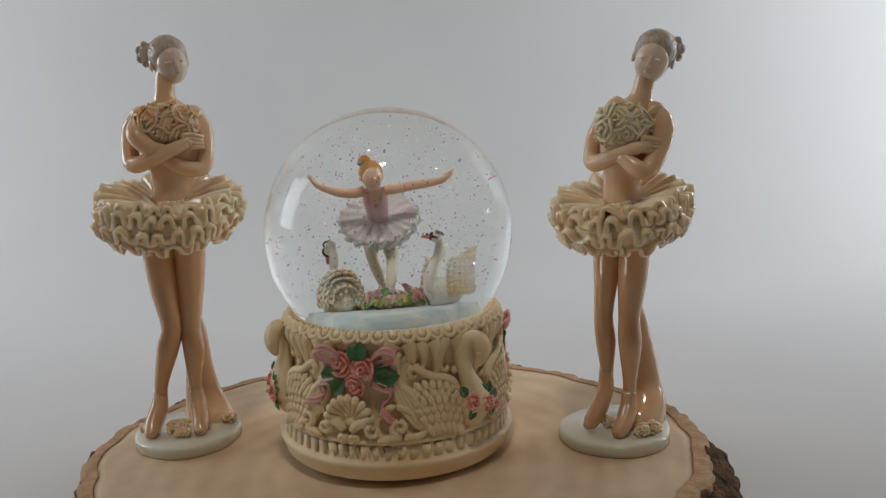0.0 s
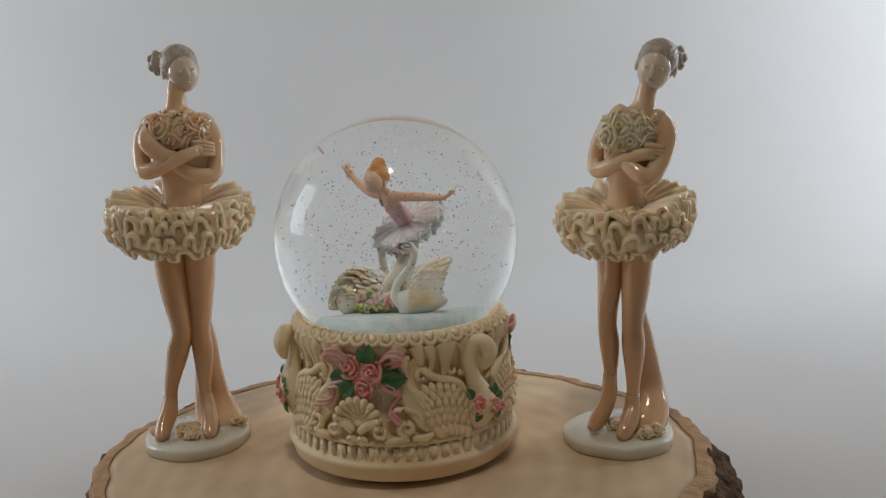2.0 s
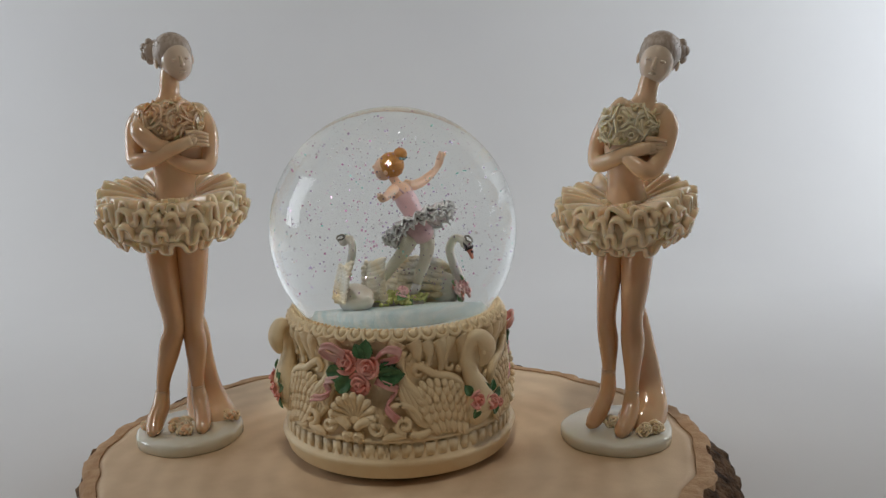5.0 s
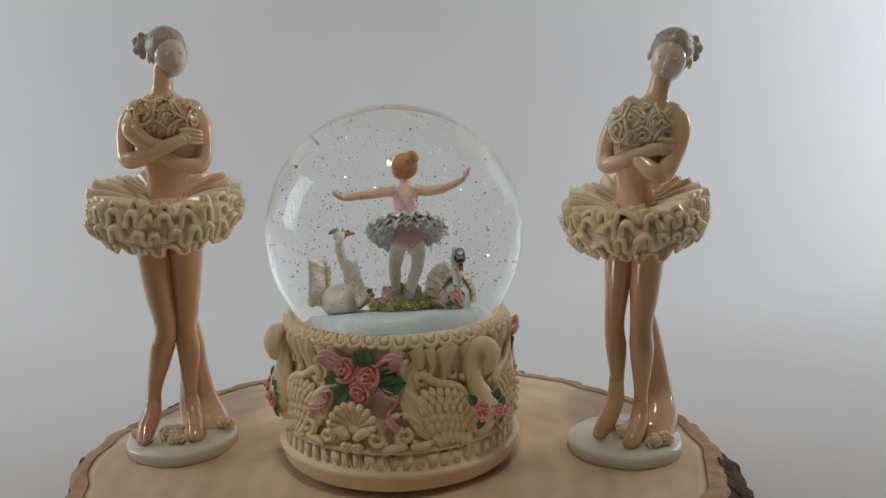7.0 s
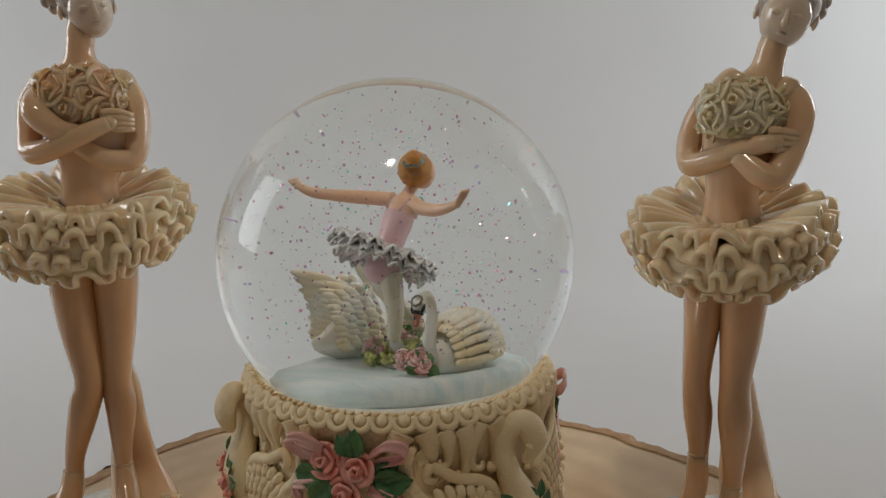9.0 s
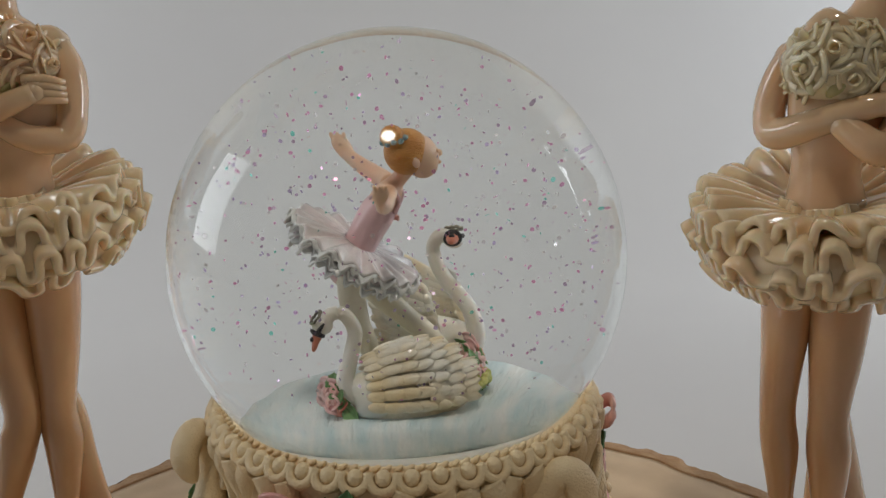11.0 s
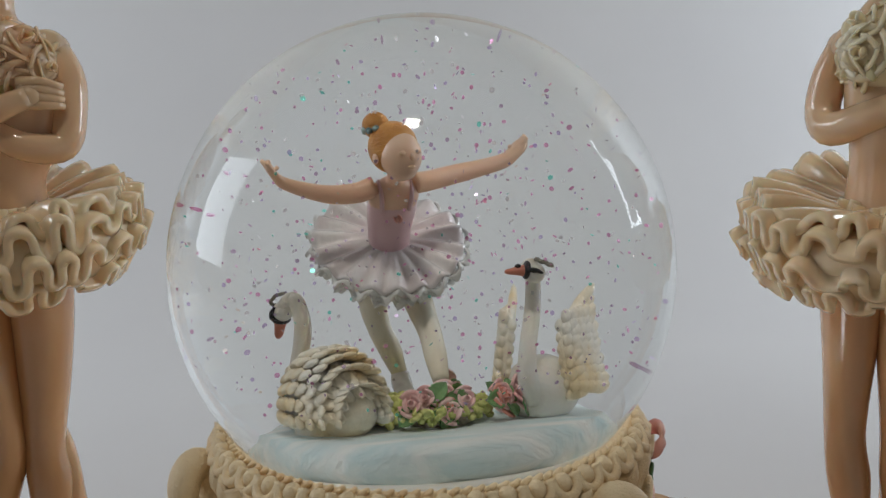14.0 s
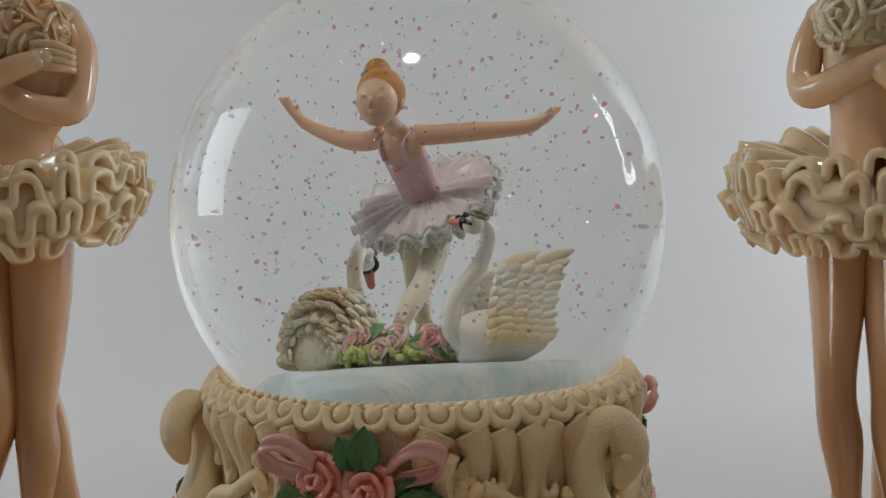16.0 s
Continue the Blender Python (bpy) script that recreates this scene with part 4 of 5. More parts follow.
def globe_base():
    thing = new("snow_globe")
    thing.matrix_basis = pose(-0.0022, 0, 0.0006, 0, 1.4, 0)
    tagged(thing, "glass snow globe on cream moulded base with swans and pink roses", "snow globe")
    bm = bmesh.new()
    lathe(bm, [(0.041, 0.0), (0.0415, 0.0004), (0.0415, 0.0024), (0.041, 0.0030)], 96)
    part("foot", bm, M_FOOT, thing, "dark rubber foot")
    bm = bmesh.new()
    prof = [(0.040, 0.0026), (0.0462, 0.0026), (0.0470, 0.0034), (0.0486, 0.0082), (0.0490, 0.0094), (0.0483, 0.0103), (0.0471, 0.0107), (0.0464, 0.0168), (0.0474, 0.0174), (0.0474, 0.0184), (0.0455, 0.0196)]
    prof += [(wall_r(z), z) for z in (0.023, 0.027, 0.031, 0.035, 0.039, 0.043, 0.047, 0.050, 0.053)]
    prof += [(0.0432, 0.0545), (0.0436, 0.0562), (0.0428, 0.0580), (0.0404, 0.0590), (0.0372, 0.0588), (0.0362, 0.0570), (0.0350, 0.0530), (0.002, 0.0525)]
    lathe(bm, prof, 240, wave=lambda i, q: (0.00035 * math.sin(60 * q) if 6 <= i <= 7 else 0.0005 * noise.noise(Vector((math.cos(q) * 30, math.sin(q) * 30, i * 0.7))) if 10 <= i <= 19 else 0))
    part("body", bm, M_BASE, thing, "cream moulded body")
    # toothed band
    bm = bmesh.new()
    bmesh.ops.create_cube(bm, size=1)
    bmesh.ops.transform(bm, matrix=Matrix.Diagonal((0.00452, 0.0060, 0.0010, 1)), verts=bm.verts)
    bmesh.ops.bevel(bm, geom=list(bm.edges), offset=0.0005, segments=2, affect="EDGES")
    for v in bm.verts:
        v.co.z += 0.0002 * math.sin(v.co.y * 3000)
    tooth = part("tooth", bm, M_BASE, thing)
    n = 64
    tooth.matrix_basis = on_base(0, 0.0138, 0.0466)
    for k in range(1, n):
        again(tooth, thing, on_base(360 / n * k, 0.0138, 0.0466, 0, -4))
    # scalloped rim of cups with a bead in each
    bm = bmesh.new()
    arc = [(0.0026 * math.cos(radians(a)), 0.0027 * math.sin(radians(a)) + 0.0006, 0.0006, 0.00095) for a in range(-200, 21, 22)]
    tube(bm, arc, 2, 7, side=(0, 0, 1))
    ball(bm, (0, 0.0005, 0.0001), (0.0017, 0.0018, 0.0016), u=10, v=6)
    cup = part("rim_cup", bm, M_BASE, thing)
    n = 50
    cup.matrix_basis = on_base(0, 0.0576, 0.0430, 0, -34)
    for k in range(1, n):
        again(cup, thing, on_base(360 / n * k, 0.0576, 0.0430, 0, -34))
    bm = bmesh.new()
    for k in range(120):
        q = 3 * k
        m = on_base(q, 0.0591, 0.0410, 0, 0) @ pose(0, 0, 0, 0, 0, 35)
        ball(bm, (0, 0, 0), (0.0014, 0.0006, 0.0007), m=m, u=8, v=5)
    part("rope_edge", bm, M_BASE, thing)
    # leafy drops under the rim
    rng = random.Random(31)
    for k in range(54):
        t = 360 / 54 * k + rng.uniform(-1, 1)
        if min(abs((t - c + 180) % 360 - 180) for c in (-105.0, 13.0, 134.0)) < 15 or min(abs((t - c + 180) % 360 - 180) for c in (-45.0, -163.0, 76.0)) < 6:
            continue
        s = rng.choice((-1, 1))
        h = rng.uniform(0.0055, 0.0135)
        w = rng.uniform(0.8, 1.15)
        bm = bmesh.new()
        tube(bm, wall_path([(0, 0.0552, 0.0000, 0.0036 * w), (s * 1.2, 0.0528, 0.0006, 0.0028 * w), (s * 2.0, 0.0540 - h * 0.6, 0.0008, 0.0018 * w), (s * 1.6, 0.0535 - h, 0.0010, 0.0013), (-s * 0.2, 0.0522 - h, 0.0016, 0.0011), (-s * 1.7, 0.0530 - h, 0.0018, 0.0010), (-s * 1.5, 0.0545 - h, 0.0018, 0.0005)], t), 4, 9)
        part("rim_drop", bm, M_BASE, thing)
    for k in range(3):
        az = (-45.0, -163.0, 76.0)[k]
        base_swan(thing, az)
        for s in (-1, 1):
            base_wing(thing, az, s)
        base_roses(thing, (-105.0, 13.0, 134.0)[k])
    bm = bmesh.new()
    bmesh.ops.create_icosphere(bm, subdivisions=6, radius=GLOBE_R)
    glass = part("glass_ball", bm, M_GLASS, thing, "clear water-filled glass ball")
    glass.location = (0, 0, GLOBE_Z)
    glass.visible_shadow = False
    return thing


globe_base()


# ---- inside the globe: a turning pond with two swans and a dancing doll ----
def inner(x, y, z, k=1.0):
    """A place in the globe, from its centre, in true size."""
    return Vector((x, y, z)) / LENS


def feathered_wing(bm, m, s, k):
    """A raised wing: long flight feathers stacked upward that point back along +x, rows of short ones over their roots; s to its side."""
    def feather(x, z, length, rise, out, wide, thick):
        c = Vector((x + 0.5 * length * math.cos(rise), s * out, z + 0.5 * length * math.sin(rise))) * k
        ball(bm, (0, 0, 0), (0.5 * length * k, thick * k, wide * k), m=m @ Matrix.Translation(c) @ pose(0, 0, 0, s * -14, -math.degrees(rise), 0), u=10, v=6)

    for i in range(10):
        f = i / 9
        z, x, rise = 0.0024 + 0.0130 * f, 0.0010 + 0.0026 * f * f, radians(2 + 15 * f + 3 * math.sin(5 * i))
        feather(x, z, 0.0068 + 0.0102 * f ** 0.8, rise, 0.0010, 0.0016, 0.0009)
        for row in range(4):
            feather(x - 0.0010 + 0.0026 * row + 0.0006 * (i % 2), z + 0.0006 - 0.0004 * row, 0.0046 + 0.0006 * row, rise + 0.1, 0.0026 - 0.0004 * row, 0.0013, 0.0009)
    tube(bm, [tuple(m @ (Vector((x, s * 0.0012, z)) * k)) + (r * k,) for x, z, r in ((0.0010, 0.0010, 0.0013), (0.0008, 0.0080, 0.0013), (0.0016, 0.0125, 0.0011), (0.0036, 0.0162, 0.0008))], 4, 10)
    for i in range(14):
        f = i / 13
        feather(-0.0012 + 0.0030 * f * f, 0.0014 + 0.0146 * f, 0.0034, 0.5 + 0.3 * (i % 2), 0.0006 + 0.0016 * (i % 2), 0.0011, 0.0010)


def swan(parent, place, heading, head_local, scale, curve):
    """A resin swan; +x is ahead in its own space. Places in metres of the true size."""
    thing = new("swan")
    thing.parent = parent
    thing.matrix_basis = Matrix.Translation(place) @ pose(0, 0, 0, 0, 0, heading)
    k = scale
    bm = bmesh.new()
    tube(bm, [(-0.0125 * k, 0, 0.0050 * k, 0.0010 * k), (-0.0095 * k, 0, 0.0040 * k, 0.0036 * k, 0.0030 * k), (-0.003 * k, 0, 0.0046 * k, 0.0070 * k, 0.0062 * k), (0.004 * k, 0, 0.0046 * k, 0.0064 * k, 0.0062 * k), (0.0085 * k, 0, 0.0052 * k, 0.0036 * k, 0.0044 * k), (0.0100 * k, 0, 0.0050 * k, 0.0010 * k)], 5, 18, side=(0, 1, 0))
    part("body", bm, M_SILL_W, thing)
    hx, hy, hz = head_local
    bm = bmesh.new()
    tube(bm, [(0.0070 * k, 0, 0.0040 * k, 0.0028 * k), *[(a * k, 0, b * k, r * k) for a, b, r in curve], (hx, hy, hz, 0.0017 * k)], 6, 12)
    ball(bm, (hx, hy, hz), (0.0024 * k, 0.0019 * k, 0.0020 * k), u=14, v=10)
    part("neck", bm, M_SILL_W, thing)
    return thing, Vector(head_local)


def swan_head(thing, h, k, pitch, turn=0):
    m = Matrix.Translation(h) @ pose(0, 0, 0, 0, pitch, turn)
    bm = bmesh.new()
    tube(bm, [(0.0016 * k, 0, 0.0002 * k, 0.0014 * k, 0.0012 * k), (0.0030 * k, 0, 0, 0.0010 * k, 0.0008 * k), (0.0046 * k, 0, -0.0003 * k, 0.0008 * k, 0.0005 * k), (0.0053 * k, 0, -0.0004 * k, 0.0004 * k, 0.0003 * k)], 3, 10, m=m, side=(0, 1, 0))
    part("beak", bm, M_BEAK, thing, "orange beak")
    bm = bmesh.new()
    ball(bm, (0.0017 * k, 0, 0.0003 * k), (0.0007 * k, 0.0018 * k, 0.0016 * k), m=m, u=12, v=8)
    ball(bm, (0.0032 * k, 0, 0.0007 * k), (0.0006 * k, 0.0006 * k, 0.0005 * k), m=m, u=8, v=6)
    for s in (-1, 1):
        tube(bm, [(0.0018 * k, s * 0.0014 * k, 0.0006 * k, 0.0004 * k), (0.0006 * k, s * 0.0017 * k, 0.0006 * k, 0.0005 * k), (-0.0008 * k, s * 0.0016 * k, 0.0003 * k, 0.0002 * k)], 3, 6, m=m)
    part("mask", bm, M_BLACK, thing, "black mask")
    bm = bmesh.new()
    ring = [(0.0015 * k * math.cos(a), 0.0015 * k * math.sin(a), 0.0019 * k + 0.0002 * k * (i % 2), 0.00032 * k) for i, a in enumerate(np.linspace(0, 2 * math.pi, 14))]
    tube(bm, ring, 2, 6, m=m @ pose(-0.0006 * k, 0, 0, 0, -14, 0))
    part("crown", bm, M_GOLD, thing, "small dark gold crown")


def doll(parent):
    """The dancing doll, one mesh; built in the enlarged space and brought to true size."""
    bm = bmesh.new()
    SKIN, HAIR, PINK, NET, HEM, TIGHT, BEAD, SHOE = range(8)
    # torso leaning forward
    tube(bm, [(-0.0048, 0.0098, 0.0005, 0.0046, 0.0042), (-0.0050, 0.0085, 0.0040, 0.0042, 0.0037), (-0.0052, 0.0062, 0.0082, 0.0044, 0.0038), (-0.0050, 0.0035, 0.0125, 0.0050, 0.0040), (-0.0048, 0.0018, 0.0152, 0.0048, 0.0032)], 5, 24, PINK)
    tube(bm, [(-0.0050, 0.0034, 0.0128, 0.0046, 0.0036), (-0.0048, 0.0012, 0.0160, 0.0052, 0.0032), (-0.0047, 0.0000, 0.0178, 0.0040, 0.0026), (-0.0047, -0.0010, 0.0192, 0.0019, 0.0019), (-0.0048, -0.0024, 0.0208, 0.0018, 0.0018), (-0.0050, -0.0035, 0.0220, 0.0018, 0.0018)], 5, 22, SKIN)
    for s in (-1, 1):
        tube(bm, [(-0.0050 + s * 0.0028, -0.0006, 0.0126, 0.0005), (-0.0048 + s * 0.0031, -0.0018, 0.0160, 0.0005), (-0.0047 + s * 0.0031, 0.0010, 0.0186, 0.0005), (-0.0048 + s * 0.0026, 0.0048, 0.0160, 0.0005)], 4, 7, PINK)
    # arms spread wide, palms open
    tube(bm, [(-0.0088, 0.0006, 0.0178, 0.0022), (-0.0125, 0.0006, 0.0168, 0.0021), (-0.0180, 0.0004, 0.0170, 0.0019), (-0.0235, 0.0002, 0.0186, 0.0015), (-0.0275, 0.0000, 0.0204, 0.0012), (-0.0290, -0.0002, 0.0220, 0.0018, 0.0009), (-0.0302, -0.0006, 0.0238, 0.0017, 0.0008), (-0.0305, -0.0008, 0.0252, 0.0008, 0.0005)], 5, 12, SKIN, side=(0, 1, 0))
    tube(bm, [(-0.0008, 0.0010, 0.0176, 0.0022), (0.0028, 0.0025, 0.0176, 0.0021), (0.0085, 0.0058, 0.0178, 0.0020), (0.0150, 0.0092, 0.0180, 0.0017), (0.0200, 0.0118, 0.0184, 0.0015), (0.0222, 0.0132, 0.0194, 0.0020, 0.0011), (0.0238, 0.0143, 0.0206, 0.0019, 0.0010), (0.0247, 0.0148, 0.0216, 0.0009, 0.0006)], 5, 12, SKIN, side=(0.5, -0.8, 0))
    for b, d in (((-0.0300, -0.0005, 0.0232), (-0.0014, 0, 0.0020)), ((0.0234, 0.0140, 0.0202), (0.0016, 0.0008, 0.0018))):
        for k in (-1, 0, 1):
            tube(bm, [(b[0], b[1] + 0.0010 * k, b[2], 0.0006), (b[0] + d[0], b[1] + d[1] + 0.0014 * k, b[2] + d[2], 0.0004)], 2, 6, SKIN)
        tube(bm, [(b[0], b[1], b[2] - 0.001, 0.0006), (b[0] - d[0] * 1.2, b[1], b[2] + 0.0006, 0.0004)], 2, 6, SKIN)
    # head, plain face, combed hair, bun and beads
    hm = Matrix.Translation((-0.0050, -0.0050, 0.0252)) @ pose(0, 0, 0, -12, 3, 20)
    ball(bm, (0, 0.0010, 0.0012), (0.0050, 0.0052, 0.0053), HAIR, m=hm, u=30, v=20)
    ball(bm, (0, -0.0016, -0.0007), (0.0043, 0.0042, 0.0049), SKIN, m=hm, u=28, v=18)
    for s in (-1, 1):
        ball(bm, (s * 0.0018, -0.0054, -0.0004), (0.0008, 0.0005, 0.0005), SKIN, m=hm, u=10, v=6)
    ball(bm, (0, -0.0053, -0.0034), (0.0010, 0.0006, 0.0004), SKIN, m=hm, u=10, v=6)
    ball(bm, (0, -0.0018, -0.0032), (0.0031, 0.0032, 0.0027), SKIN, m=hm, u=22, v=12)
    ball(bm, (0, -0.0060, -0.0014), (0.0005, 0.0007, 0.0008), SKIN, m=hm, u=10, v=6)
    for s in (-1, 1):
        ball(bm, (s * 0.0047, 0.0005, -0.0008), (0.0005, 0.0009, 0.0012), SKIN, m=hm, u=8, v=6)
    ball(bm, (-0.0018, 0.0036, 0.0060), (0.0028, 0.0028, 0.0027), HAIR, m=hm, u=16, v=10)
    for k in range(11):
        q = 2 * math.pi * k / 11
        ball(bm, (-0.0015 + 0.0028 * math.cos(q), 0.0032 + 0.0028 * math.sin(q), 0.0050 + 0.0003 * (k % 2)), (0.0008, 0.0008, 0.0007), BEAD, m=hm, u=7, v=5)
    # tilted tutu: pleated net with a curled silver hem
    tm = Matrix.Translation((-0.0050, 0.0086, 0.0052)) @ pose(0, 0, 0, 32, 0, 0) @ Matrix.Diagonal((0.93, 0.93, 1, 1))
    seg = 180
    for layer in range(3):
        grid = []
        for i in range(10):
            v = i / 9
            line = []
            for j in range(seg):
                q = 2 * math.pi * j / seg
                r = 0.0036 + (0.0128 - 0.0012 * layer) * v
                wob = math.sin(18 * q + layer) + 0.4 * math.sin(7 * q + 2 * layer)
                z = 0.0004 - 0.0008 * layer - (0.0010 + 0.0009 * layer) * v * v + (0.00080 * wob) * v ** 1.3
                line.append(tm @ Vector((r * math.cos(q), r * math.sin(q), z)))
            grid.append(line)
        sheet(bm, grid, 0.0005, NET, wrap=True)
        ring = []
        for j in range(seg):
            q = 2 * math.pi * j / seg
            wob = math.sin(18 * q + layer) + 0.4 * math.sin(7 * q + 2 * layer)
            r = 0.0164 - 0.0012 * layer + 0.0008 * math.cos(18 * q + layer)
            ring.append(tm @ Vector((r * math.cos(q), r * math.sin(q), -0.0006 - 0.0017 * layer + 0.00080 * wob - 0.0003)))
        rows = []
        for a in range(4):
            w = a / 3
            rows.append([p + tm.to_3x3() @ Vector((0.0007 * w * math.cos(2 * math.pi * j / seg), 0.0007 * w * math.sin(2 * math.pi * j / seg), -0.0009 * w + 0.0008 * math.sin(36 * 2 * math.pi * j / seg) * w)) for j, p in enumerate(ring)])
        sheet(bm, rows, 0.0006, HEM, wrap=True)
    ball(bm, (-0.0050, 0.0095, -0.0005), (0.0060, 0.0058, 0.0045), PINK, u=18, v=12)
    rose(bm, 0.0013, Matrix.Translation((-0.0046, -0.0004, 0.0108)) @ pose(0, 0, 0, 68, 0, 0), 8, 7, random.Random(2))
    # legs and satin shoes
    tube(bm, [(-0.0015, 0.0085, -0.0010, 0.0034), (-0.0005, 0.0050, -0.0070, 0.0030), (0.0005, 0.0000, -0.0125, 0.0024), (0.0005, -0.0050, -0.0170, 0.0023), (0.0005, -0.0092, -0.0215, 0.0016)], 5, 14, TIGHT)
    tube(bm, [(-0.0080, 0.0100, -0.0010, 0.0034), (-0.0088, 0.0098, -0.0070, 0.0030), (-0.0080, 0.0086, -0.0125, 0.0024), (-0.0062, 0.0075, -0.0170, 0.0023), (-0.0048, 0.0066, -0.0215, 0.0016)], 5, 14, TIGHT)
    for a in ((0.0005, -0.0092, -0.0215), (-0.0048, 0.0066, -0.0215)):
        tube(bm, [(*a, 0.0018), (a[0] + 0.0002, a[1] - 0.0008, a[2] - 0.0020, 0.0021, 0.0018), (a[0] + 0.0004, a[1] - 0.0028, a[2] - 0.0036, 0.0019, 0.0015), (a[0] + 0.0006, a[1] - 0.0050, a[2] - 0.0044, 0.0010, 0.0008)], 4, 10, SHOE)
    bmesh.ops.transform(bm, matrix=Matrix.Diagonal((1 / LENS, 1 / LENS, 1 / LENS, 1)), verts=bm.verts)
    ob = part("dancing_doll", bm, [M_DOLL, M_DOLL_HAIR, M_LEOTARD, M_NET, M_HEM, M_TIGHTS, M_SILVER, M_NET, M_ROSE], parent,
              "painted dancing doll with ginger bun, pink leotard and white tutu")
    return ob


def pond():
    thing = new("turning_pond")
    thing.location = (0, 0, GLOBE_Z)
    tagged(thing, "pale blue pond with white swans and a dancing doll", "music box scene")
    k = 1 / LENS
    floor = FLOOR / LENS
    bm = bmesh.new()
    lathe(bm, [(0.005, floor - 0.0072), (POND_R * 0.98, floor - 0.0072), (POND_R * 1.02, floor - 0.0050), (POND_R, floor - 0.0020), (POND_R * 0.94, floor - 0.0003), (POND_R * 0.55, floor + 0.0003), (0.001, floor + 0.0004)], 120,
          wave=lambda i, q: (0.0006 * math.sin(5 * q + i) + 0.0004 * math.sin(13 * q + 2 * i)) if i > 1 else 0)
    part("water", bm, M_POND, thing, "pale blue rippled painted water")
    bm = bmesh.new()
    lathe(bm, [(0.005, floor - 0.0095), (0.0372, floor - 0.0095), (0.0382, floor - 0.0080), (0.034, floor - 0.0072), (0.005, floor - 0.0071)], 96)
    part("seal", bm, M_SILL_W, thing, "white seal plate under the pond")
    rng = random.Random(8)
    bm = bmesh.new()
    for x, y, r in ((0.000, -0.010, 0.0060), (-0.004, 0.003, 0.0066), (0.004, -0.003, 0.0060), (-0.010, -0.002, 0.0050)):
        ball(bm, inner(x, y, FLOOR + 0.0012), (r * k, r * 0.9 * k, 0.0022 * k), u=20, v=10)
    for v in bm.verts:
        v.co += Vector((1, 1, 1)) * 0.0008 * noise.noise(v.co * 420)
    part("rock", bm, M_ROCK, thing, "grey brown rock")
    bm = bmesh.new()
    for i in range(520):
        a, q = rng.uniform(0, 0.0128), rng.uniform(0, 6.28)
        p = inner(-0.002 + a * math.cos(q), -0.004 + a * 1.15 * math.sin(q), FLOOR + 0.0032 - 0.12 * max(0, a - 0.006) + rng.uniform(-0.0012, 0.0018))
        ball(bm, p, (rng.uniform(0.0005, 0.0011), 0.0005, rng.uniform(0.0005, 0.0011)), turn=Euler((rng.uniform(0, 3), rng.uniform(0, 3), 0)).to_matrix(), u=6, v=4)
    part("moss", bm, M_MOSS, thing, "yellow green moss")
    bunches = [(0.0020, -0.0160, 3), (-0.0050, -0.0150, 2), (0.0115, -0.0135, 4), (0.0150, -0.0125, 3), (-0.0235, 0.0130, 4), (-0.0190, 0.0145, 3), (0.0040, 0.0060, 2), (-0.0010, -0.0120, 2)]
    for bx, by, n in bunches:
        for i in range(n):
            p = inner(bx + rng.uniform(-0.002, 0.002), by + rng.uniform(-0.0015, 0.0015), FLOOR + 0.0034 + rng.uniform(0, 0.0032))
            d = Vector((bx, by, 0.006)).normalized().to_track_quat("Z", "Y").to_matrix().to_4x4()
            rose_part("flower", rng.uniform(0.0024, 0.0034) * k, Matrix.Translation(p) @ d, M_ROSE if i % 3 == 2 else M_PALE_ROSE, thing, 8, rng)
            bm = bmesh.new()
            leaf(bm, 0.0050 * k, 0.0036 * k, Matrix.Translation(p - Vector((0, 0, 0.0006))) @ d @ pose(0.0006, 0, 0, 0, 0, rng.uniform(0, 360)))
            part("leaf", bm, M_LEAF_POND, thing)
    # first swan: head raised, wings half open
    a, h = swan(thing, inner(0.0215, -0.0045, FLOOR + 0.0004), 245, (0.0048 * k, 0.0018 * k, 0.0285 * k), k, [(0.0100, 0.0080, 0.0022), (0.0085, 0.0140, 0.0018), (0.0030, 0.0200, 0.0017), (0.0005, 0.0260, 0.0016), (0.0025, 0.0296, 0.0016)])
    swan_head(a, h, k * 1.2, -12, -63)
    for s in (-1, 1):
        bm = bmesh.new()
        feathered_wing(bm, pose(0.0040 * k, s * 0.0064 * k, 0.0016 * k, s * -10, 0, 180 - s * 12), -s, k)
        part("wing", bm, M_WING, a, "cream and ochre feathered wing")
    # second swan: head bowed, wings folded
    b, h = swan(thing, inner(-0.0215, 0.0005, FLOOR + 0.0004), 104, (0.0150 * k, 0.0005 * k, 0.0215 * k), k, [(0.0105, 0.0080, 0.0022), (0.0090, 0.0140, 0.0018), (0.0078, 0.0195, 0.0017), (0.0100, 0.0236, 0.0016), (0.0130, 0.0238, 0.0016)])
    swan_head(b, h, k * 1.15, 62)
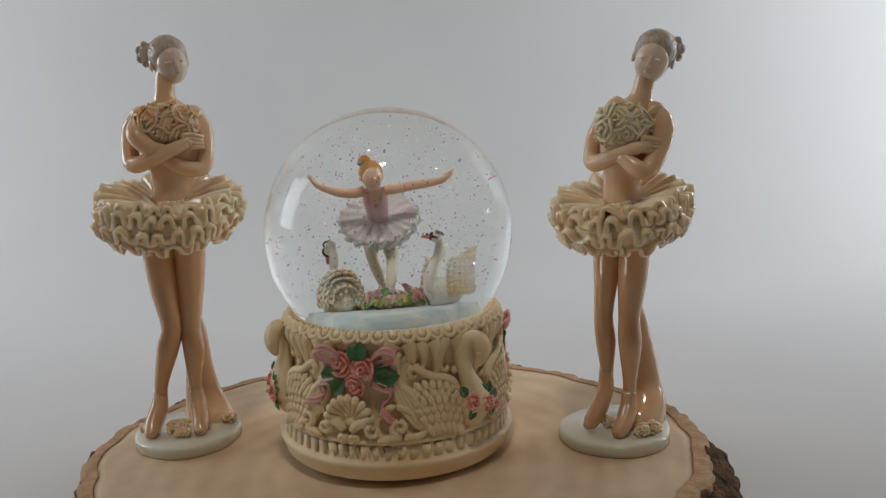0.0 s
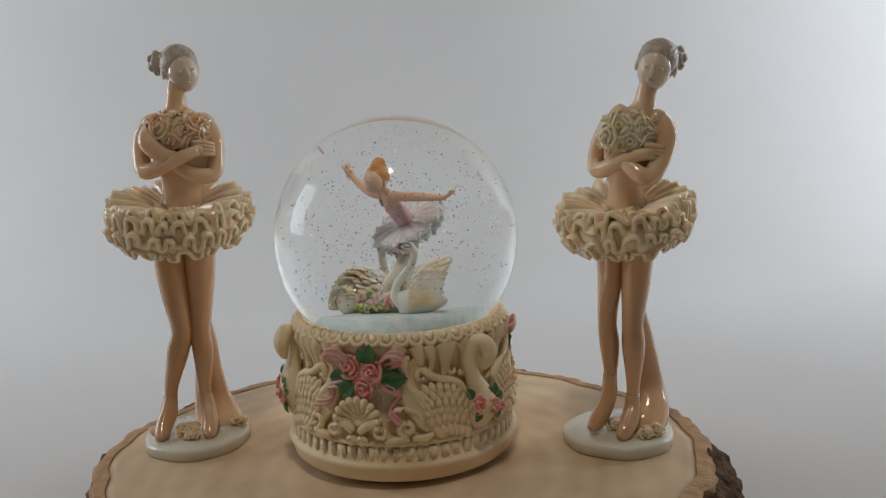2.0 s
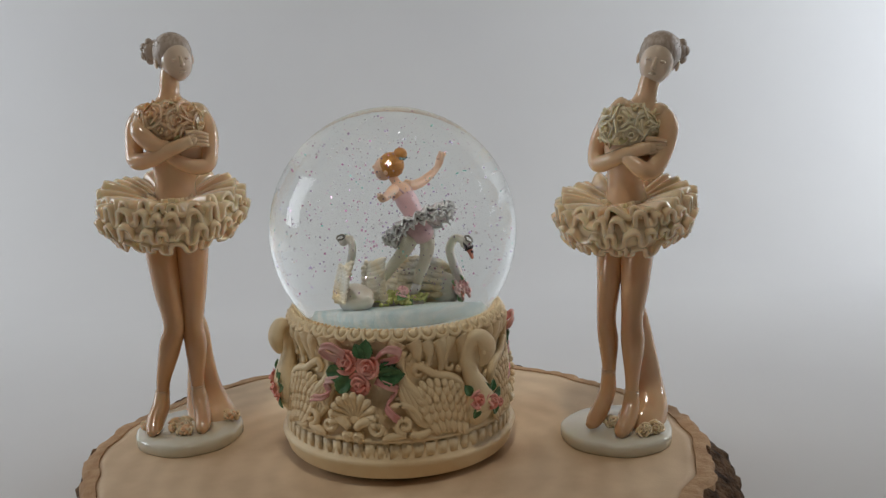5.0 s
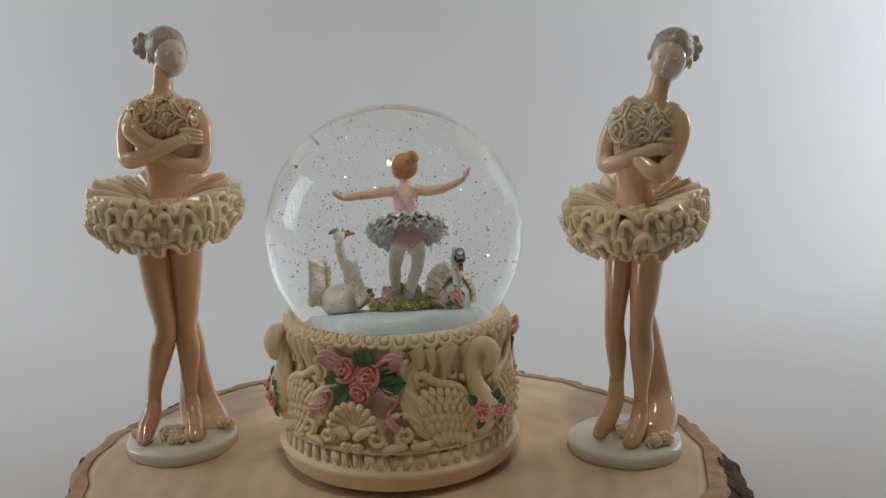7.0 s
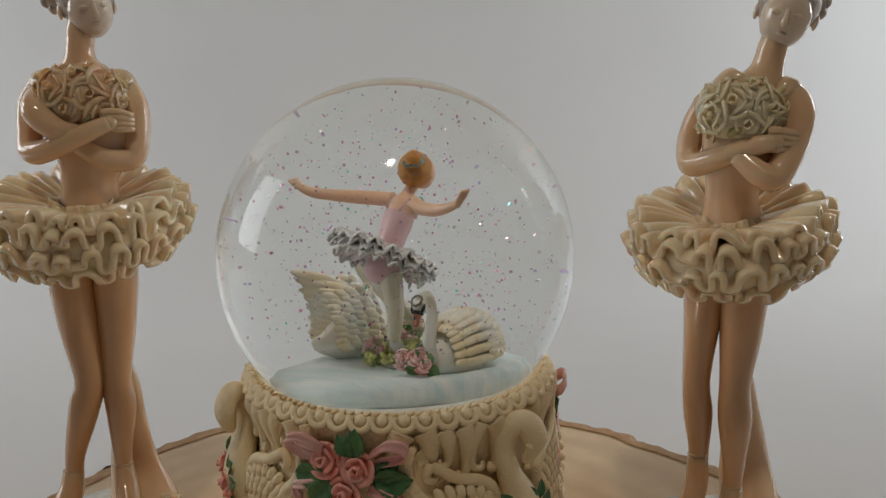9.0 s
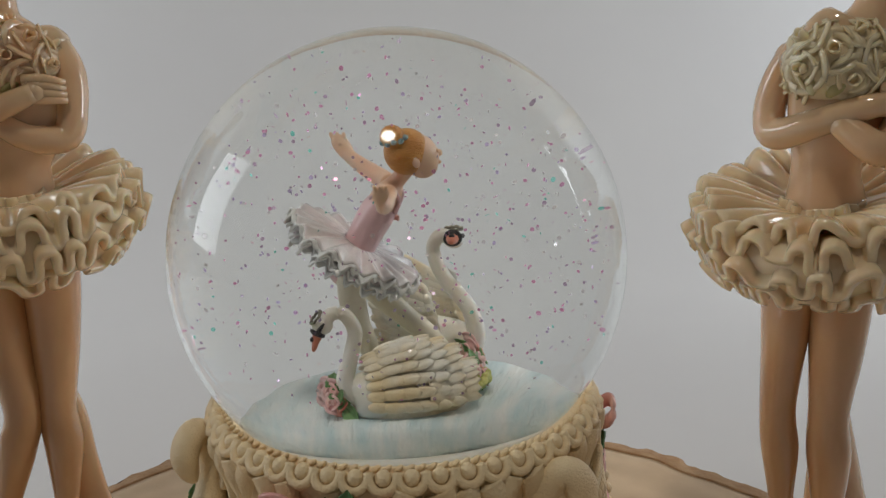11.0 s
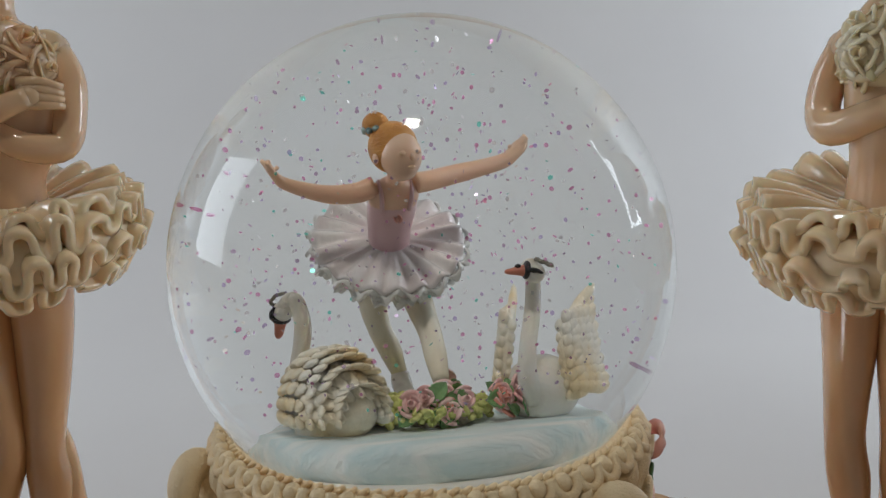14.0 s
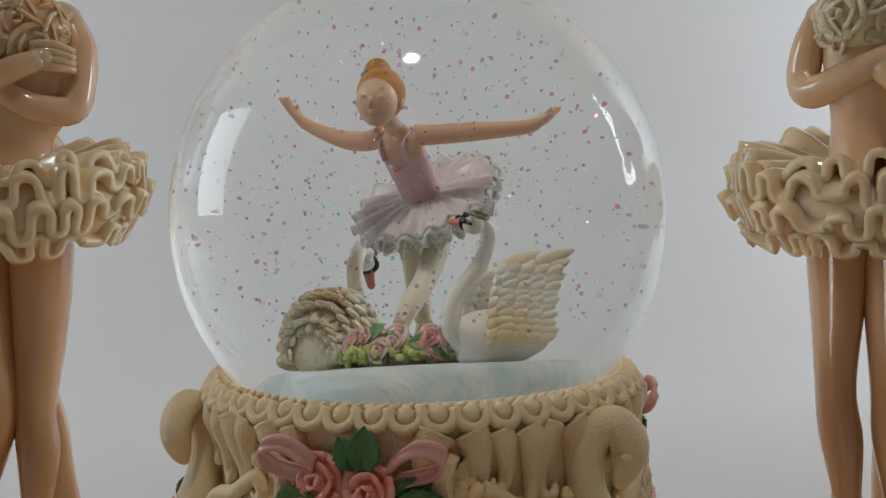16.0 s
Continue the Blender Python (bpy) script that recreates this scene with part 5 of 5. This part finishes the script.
    for s in (-1, 1):
        bm = bmesh.new()
        shell = Matrix.Translation((-0.0030 * k, s * 0.0006 * k, 0.0038 * k))
        ball(bm, (0, s * 0.0010 * k, 0), (0.0088 * k, 0.0054 * k, 0.0104 * k), m=shell, u=20, v=14)
        for row in range(7):
            x = 0.0080 - 0.0032 * row
            r = math.sqrt(max(0.04, 1 - (x / 0.0130) ** 2))
            for j in range(7):
                q = radians(-6 + 16 * j)
                p = Vector((x * k, s * (0.0008 + 0.0068 * r * math.cos(q)) * k, 0.0118 * r * math.sin(q) * k))
                n = Vector((x * 0.5 * k, p.y, p.z)).normalized()
                m = shell @ Matrix.Translation(p) @ Matrix((Vector((-1, 0, 0)), n.cross(Vector((-1, 0, 0))).normalized(), n)).transposed().to_4x4() @ pose(0, 0, 0, 0, -16, 0)
                ball(bm, (0.0010 * k, 0, 0), (0.0034 * k, 0.0015 * k, 0.0008 * k), m=m, u=9, v=6)
        part("wing", bm, M_WING, b, "cream and ochre folded wing")
    bm = bmesh.new()
    for ring, (x, r, n) in enumerate(((-0.0098, 0.0088, 10), (-0.0126, 0.0076, 9), (-0.0152, 0.0056, 7))):
        for j in range(n):
            q = radians(4 + 172 * j / (n - 1))
            p = Vector((x, r * 0.92 * math.cos(q), 0.0036 + r * math.sin(q))) * k
            n_out = Vector((-0.45, math.cos(q), math.sin(q))).normalized()
            along = Vector((-1.0, -0.4 * math.cos(q), -0.4 * math.sin(q)))
            along = (along - n_out * along.dot(n_out)).normalized()
            m = Matrix.Translation(p) @ Matrix((along, n_out.cross(along), n_out)).transposed().to_4x4()
            ball(bm, (0, 0, 0), (0.0032 * k, 0.0014 * k, 0.0008 * k), m=m, u=9, v=6)
    ball(bm, (-0.0098 * k, 0, 0.0046 * k), (0.0080 * k, 0.0062 * k, 0.0060 * k), u=18, v=12)
    part("tail", bm, M_WING, b, "cream chevron tail feathers")
    doll(thing)
    return thing


FLOOR, POND_R = -0.0300, 0.0262
POND = pond()


# ---- drifting glitter: four swarms of tiny flakes ----
def swarm(seed, n, glint=False):
    rng = random.Random(seed)
    verts, faces = [], []
    r_max = GLOBE_R * 0.80
    while len(faces) < n:
        p = Vector((rng.uniform(-1, 1), rng.uniform(-1, 1), rng.uniform(-1, 1)))
        if p.length > 1 or p.z < -0.42:
            continue
        p *= r_max
        s = rng.uniform(0.00020, 0.00042)
        m = Matrix.Translation(p) @ Euler((radians(rng.uniform(38, 60)) if glint else rng.uniform(0, 6.28), 0 if glint else rng.uniform(0, 6.28), rng.uniform(0, 6.28))).to_matrix().to_4x4()
        i = len(verts)
        for k in range(6):
            verts.append(m @ Vector((s * math.cos(k * math.pi / 3), s * math.sin(k * math.pi / 3), 0)))
        faces.append(tuple(range(i, i + 6)))
    me = bpy.data.meshes.new("glitter")
    me.from_pydata([tuple(v) for v in verts], [], faces)
    me.materials.append(M_GLINT if glint else M_GLITTER)
    ob = new("glitter", me)
    ob.location = (0, 0, GLOBE_Z)
    return tagged(ob, "tiny pink, violet and green glitter flakes drifting in water", "glitter", kind="stuff")


SWARMS = [swarm(20, 330), swarm(21, 320), swarm(22, 320), swarm(23, 280, True)]


# ---- what moves ----
TURN_RATE = 24.5          # degrees a second, clockwise from above
FRONT_AT = 14.5           # the second at which the doll leans towards the open side


def motions():
    walk(POND, [(t, pose(0, 0, GLOBE_Z, 0, 0, -TURN_RATE * (t - FRONT_AT))) for t in [0.5 * k for k in range(33)]])
    for k, ob in enumerate(SWARMS):
        walk(ob, [(t, pose(0.0006 * math.sin(t * 0.7 + k), 0.0006 * math.cos(t * 0.6 + k), GLOBE_Z, 4 * math.sin(0.5 * t + k), 4 * math.cos(0.4 * t + 2 * k), (-16 - 4 * k) * t)) for t in range(17)])


motions()
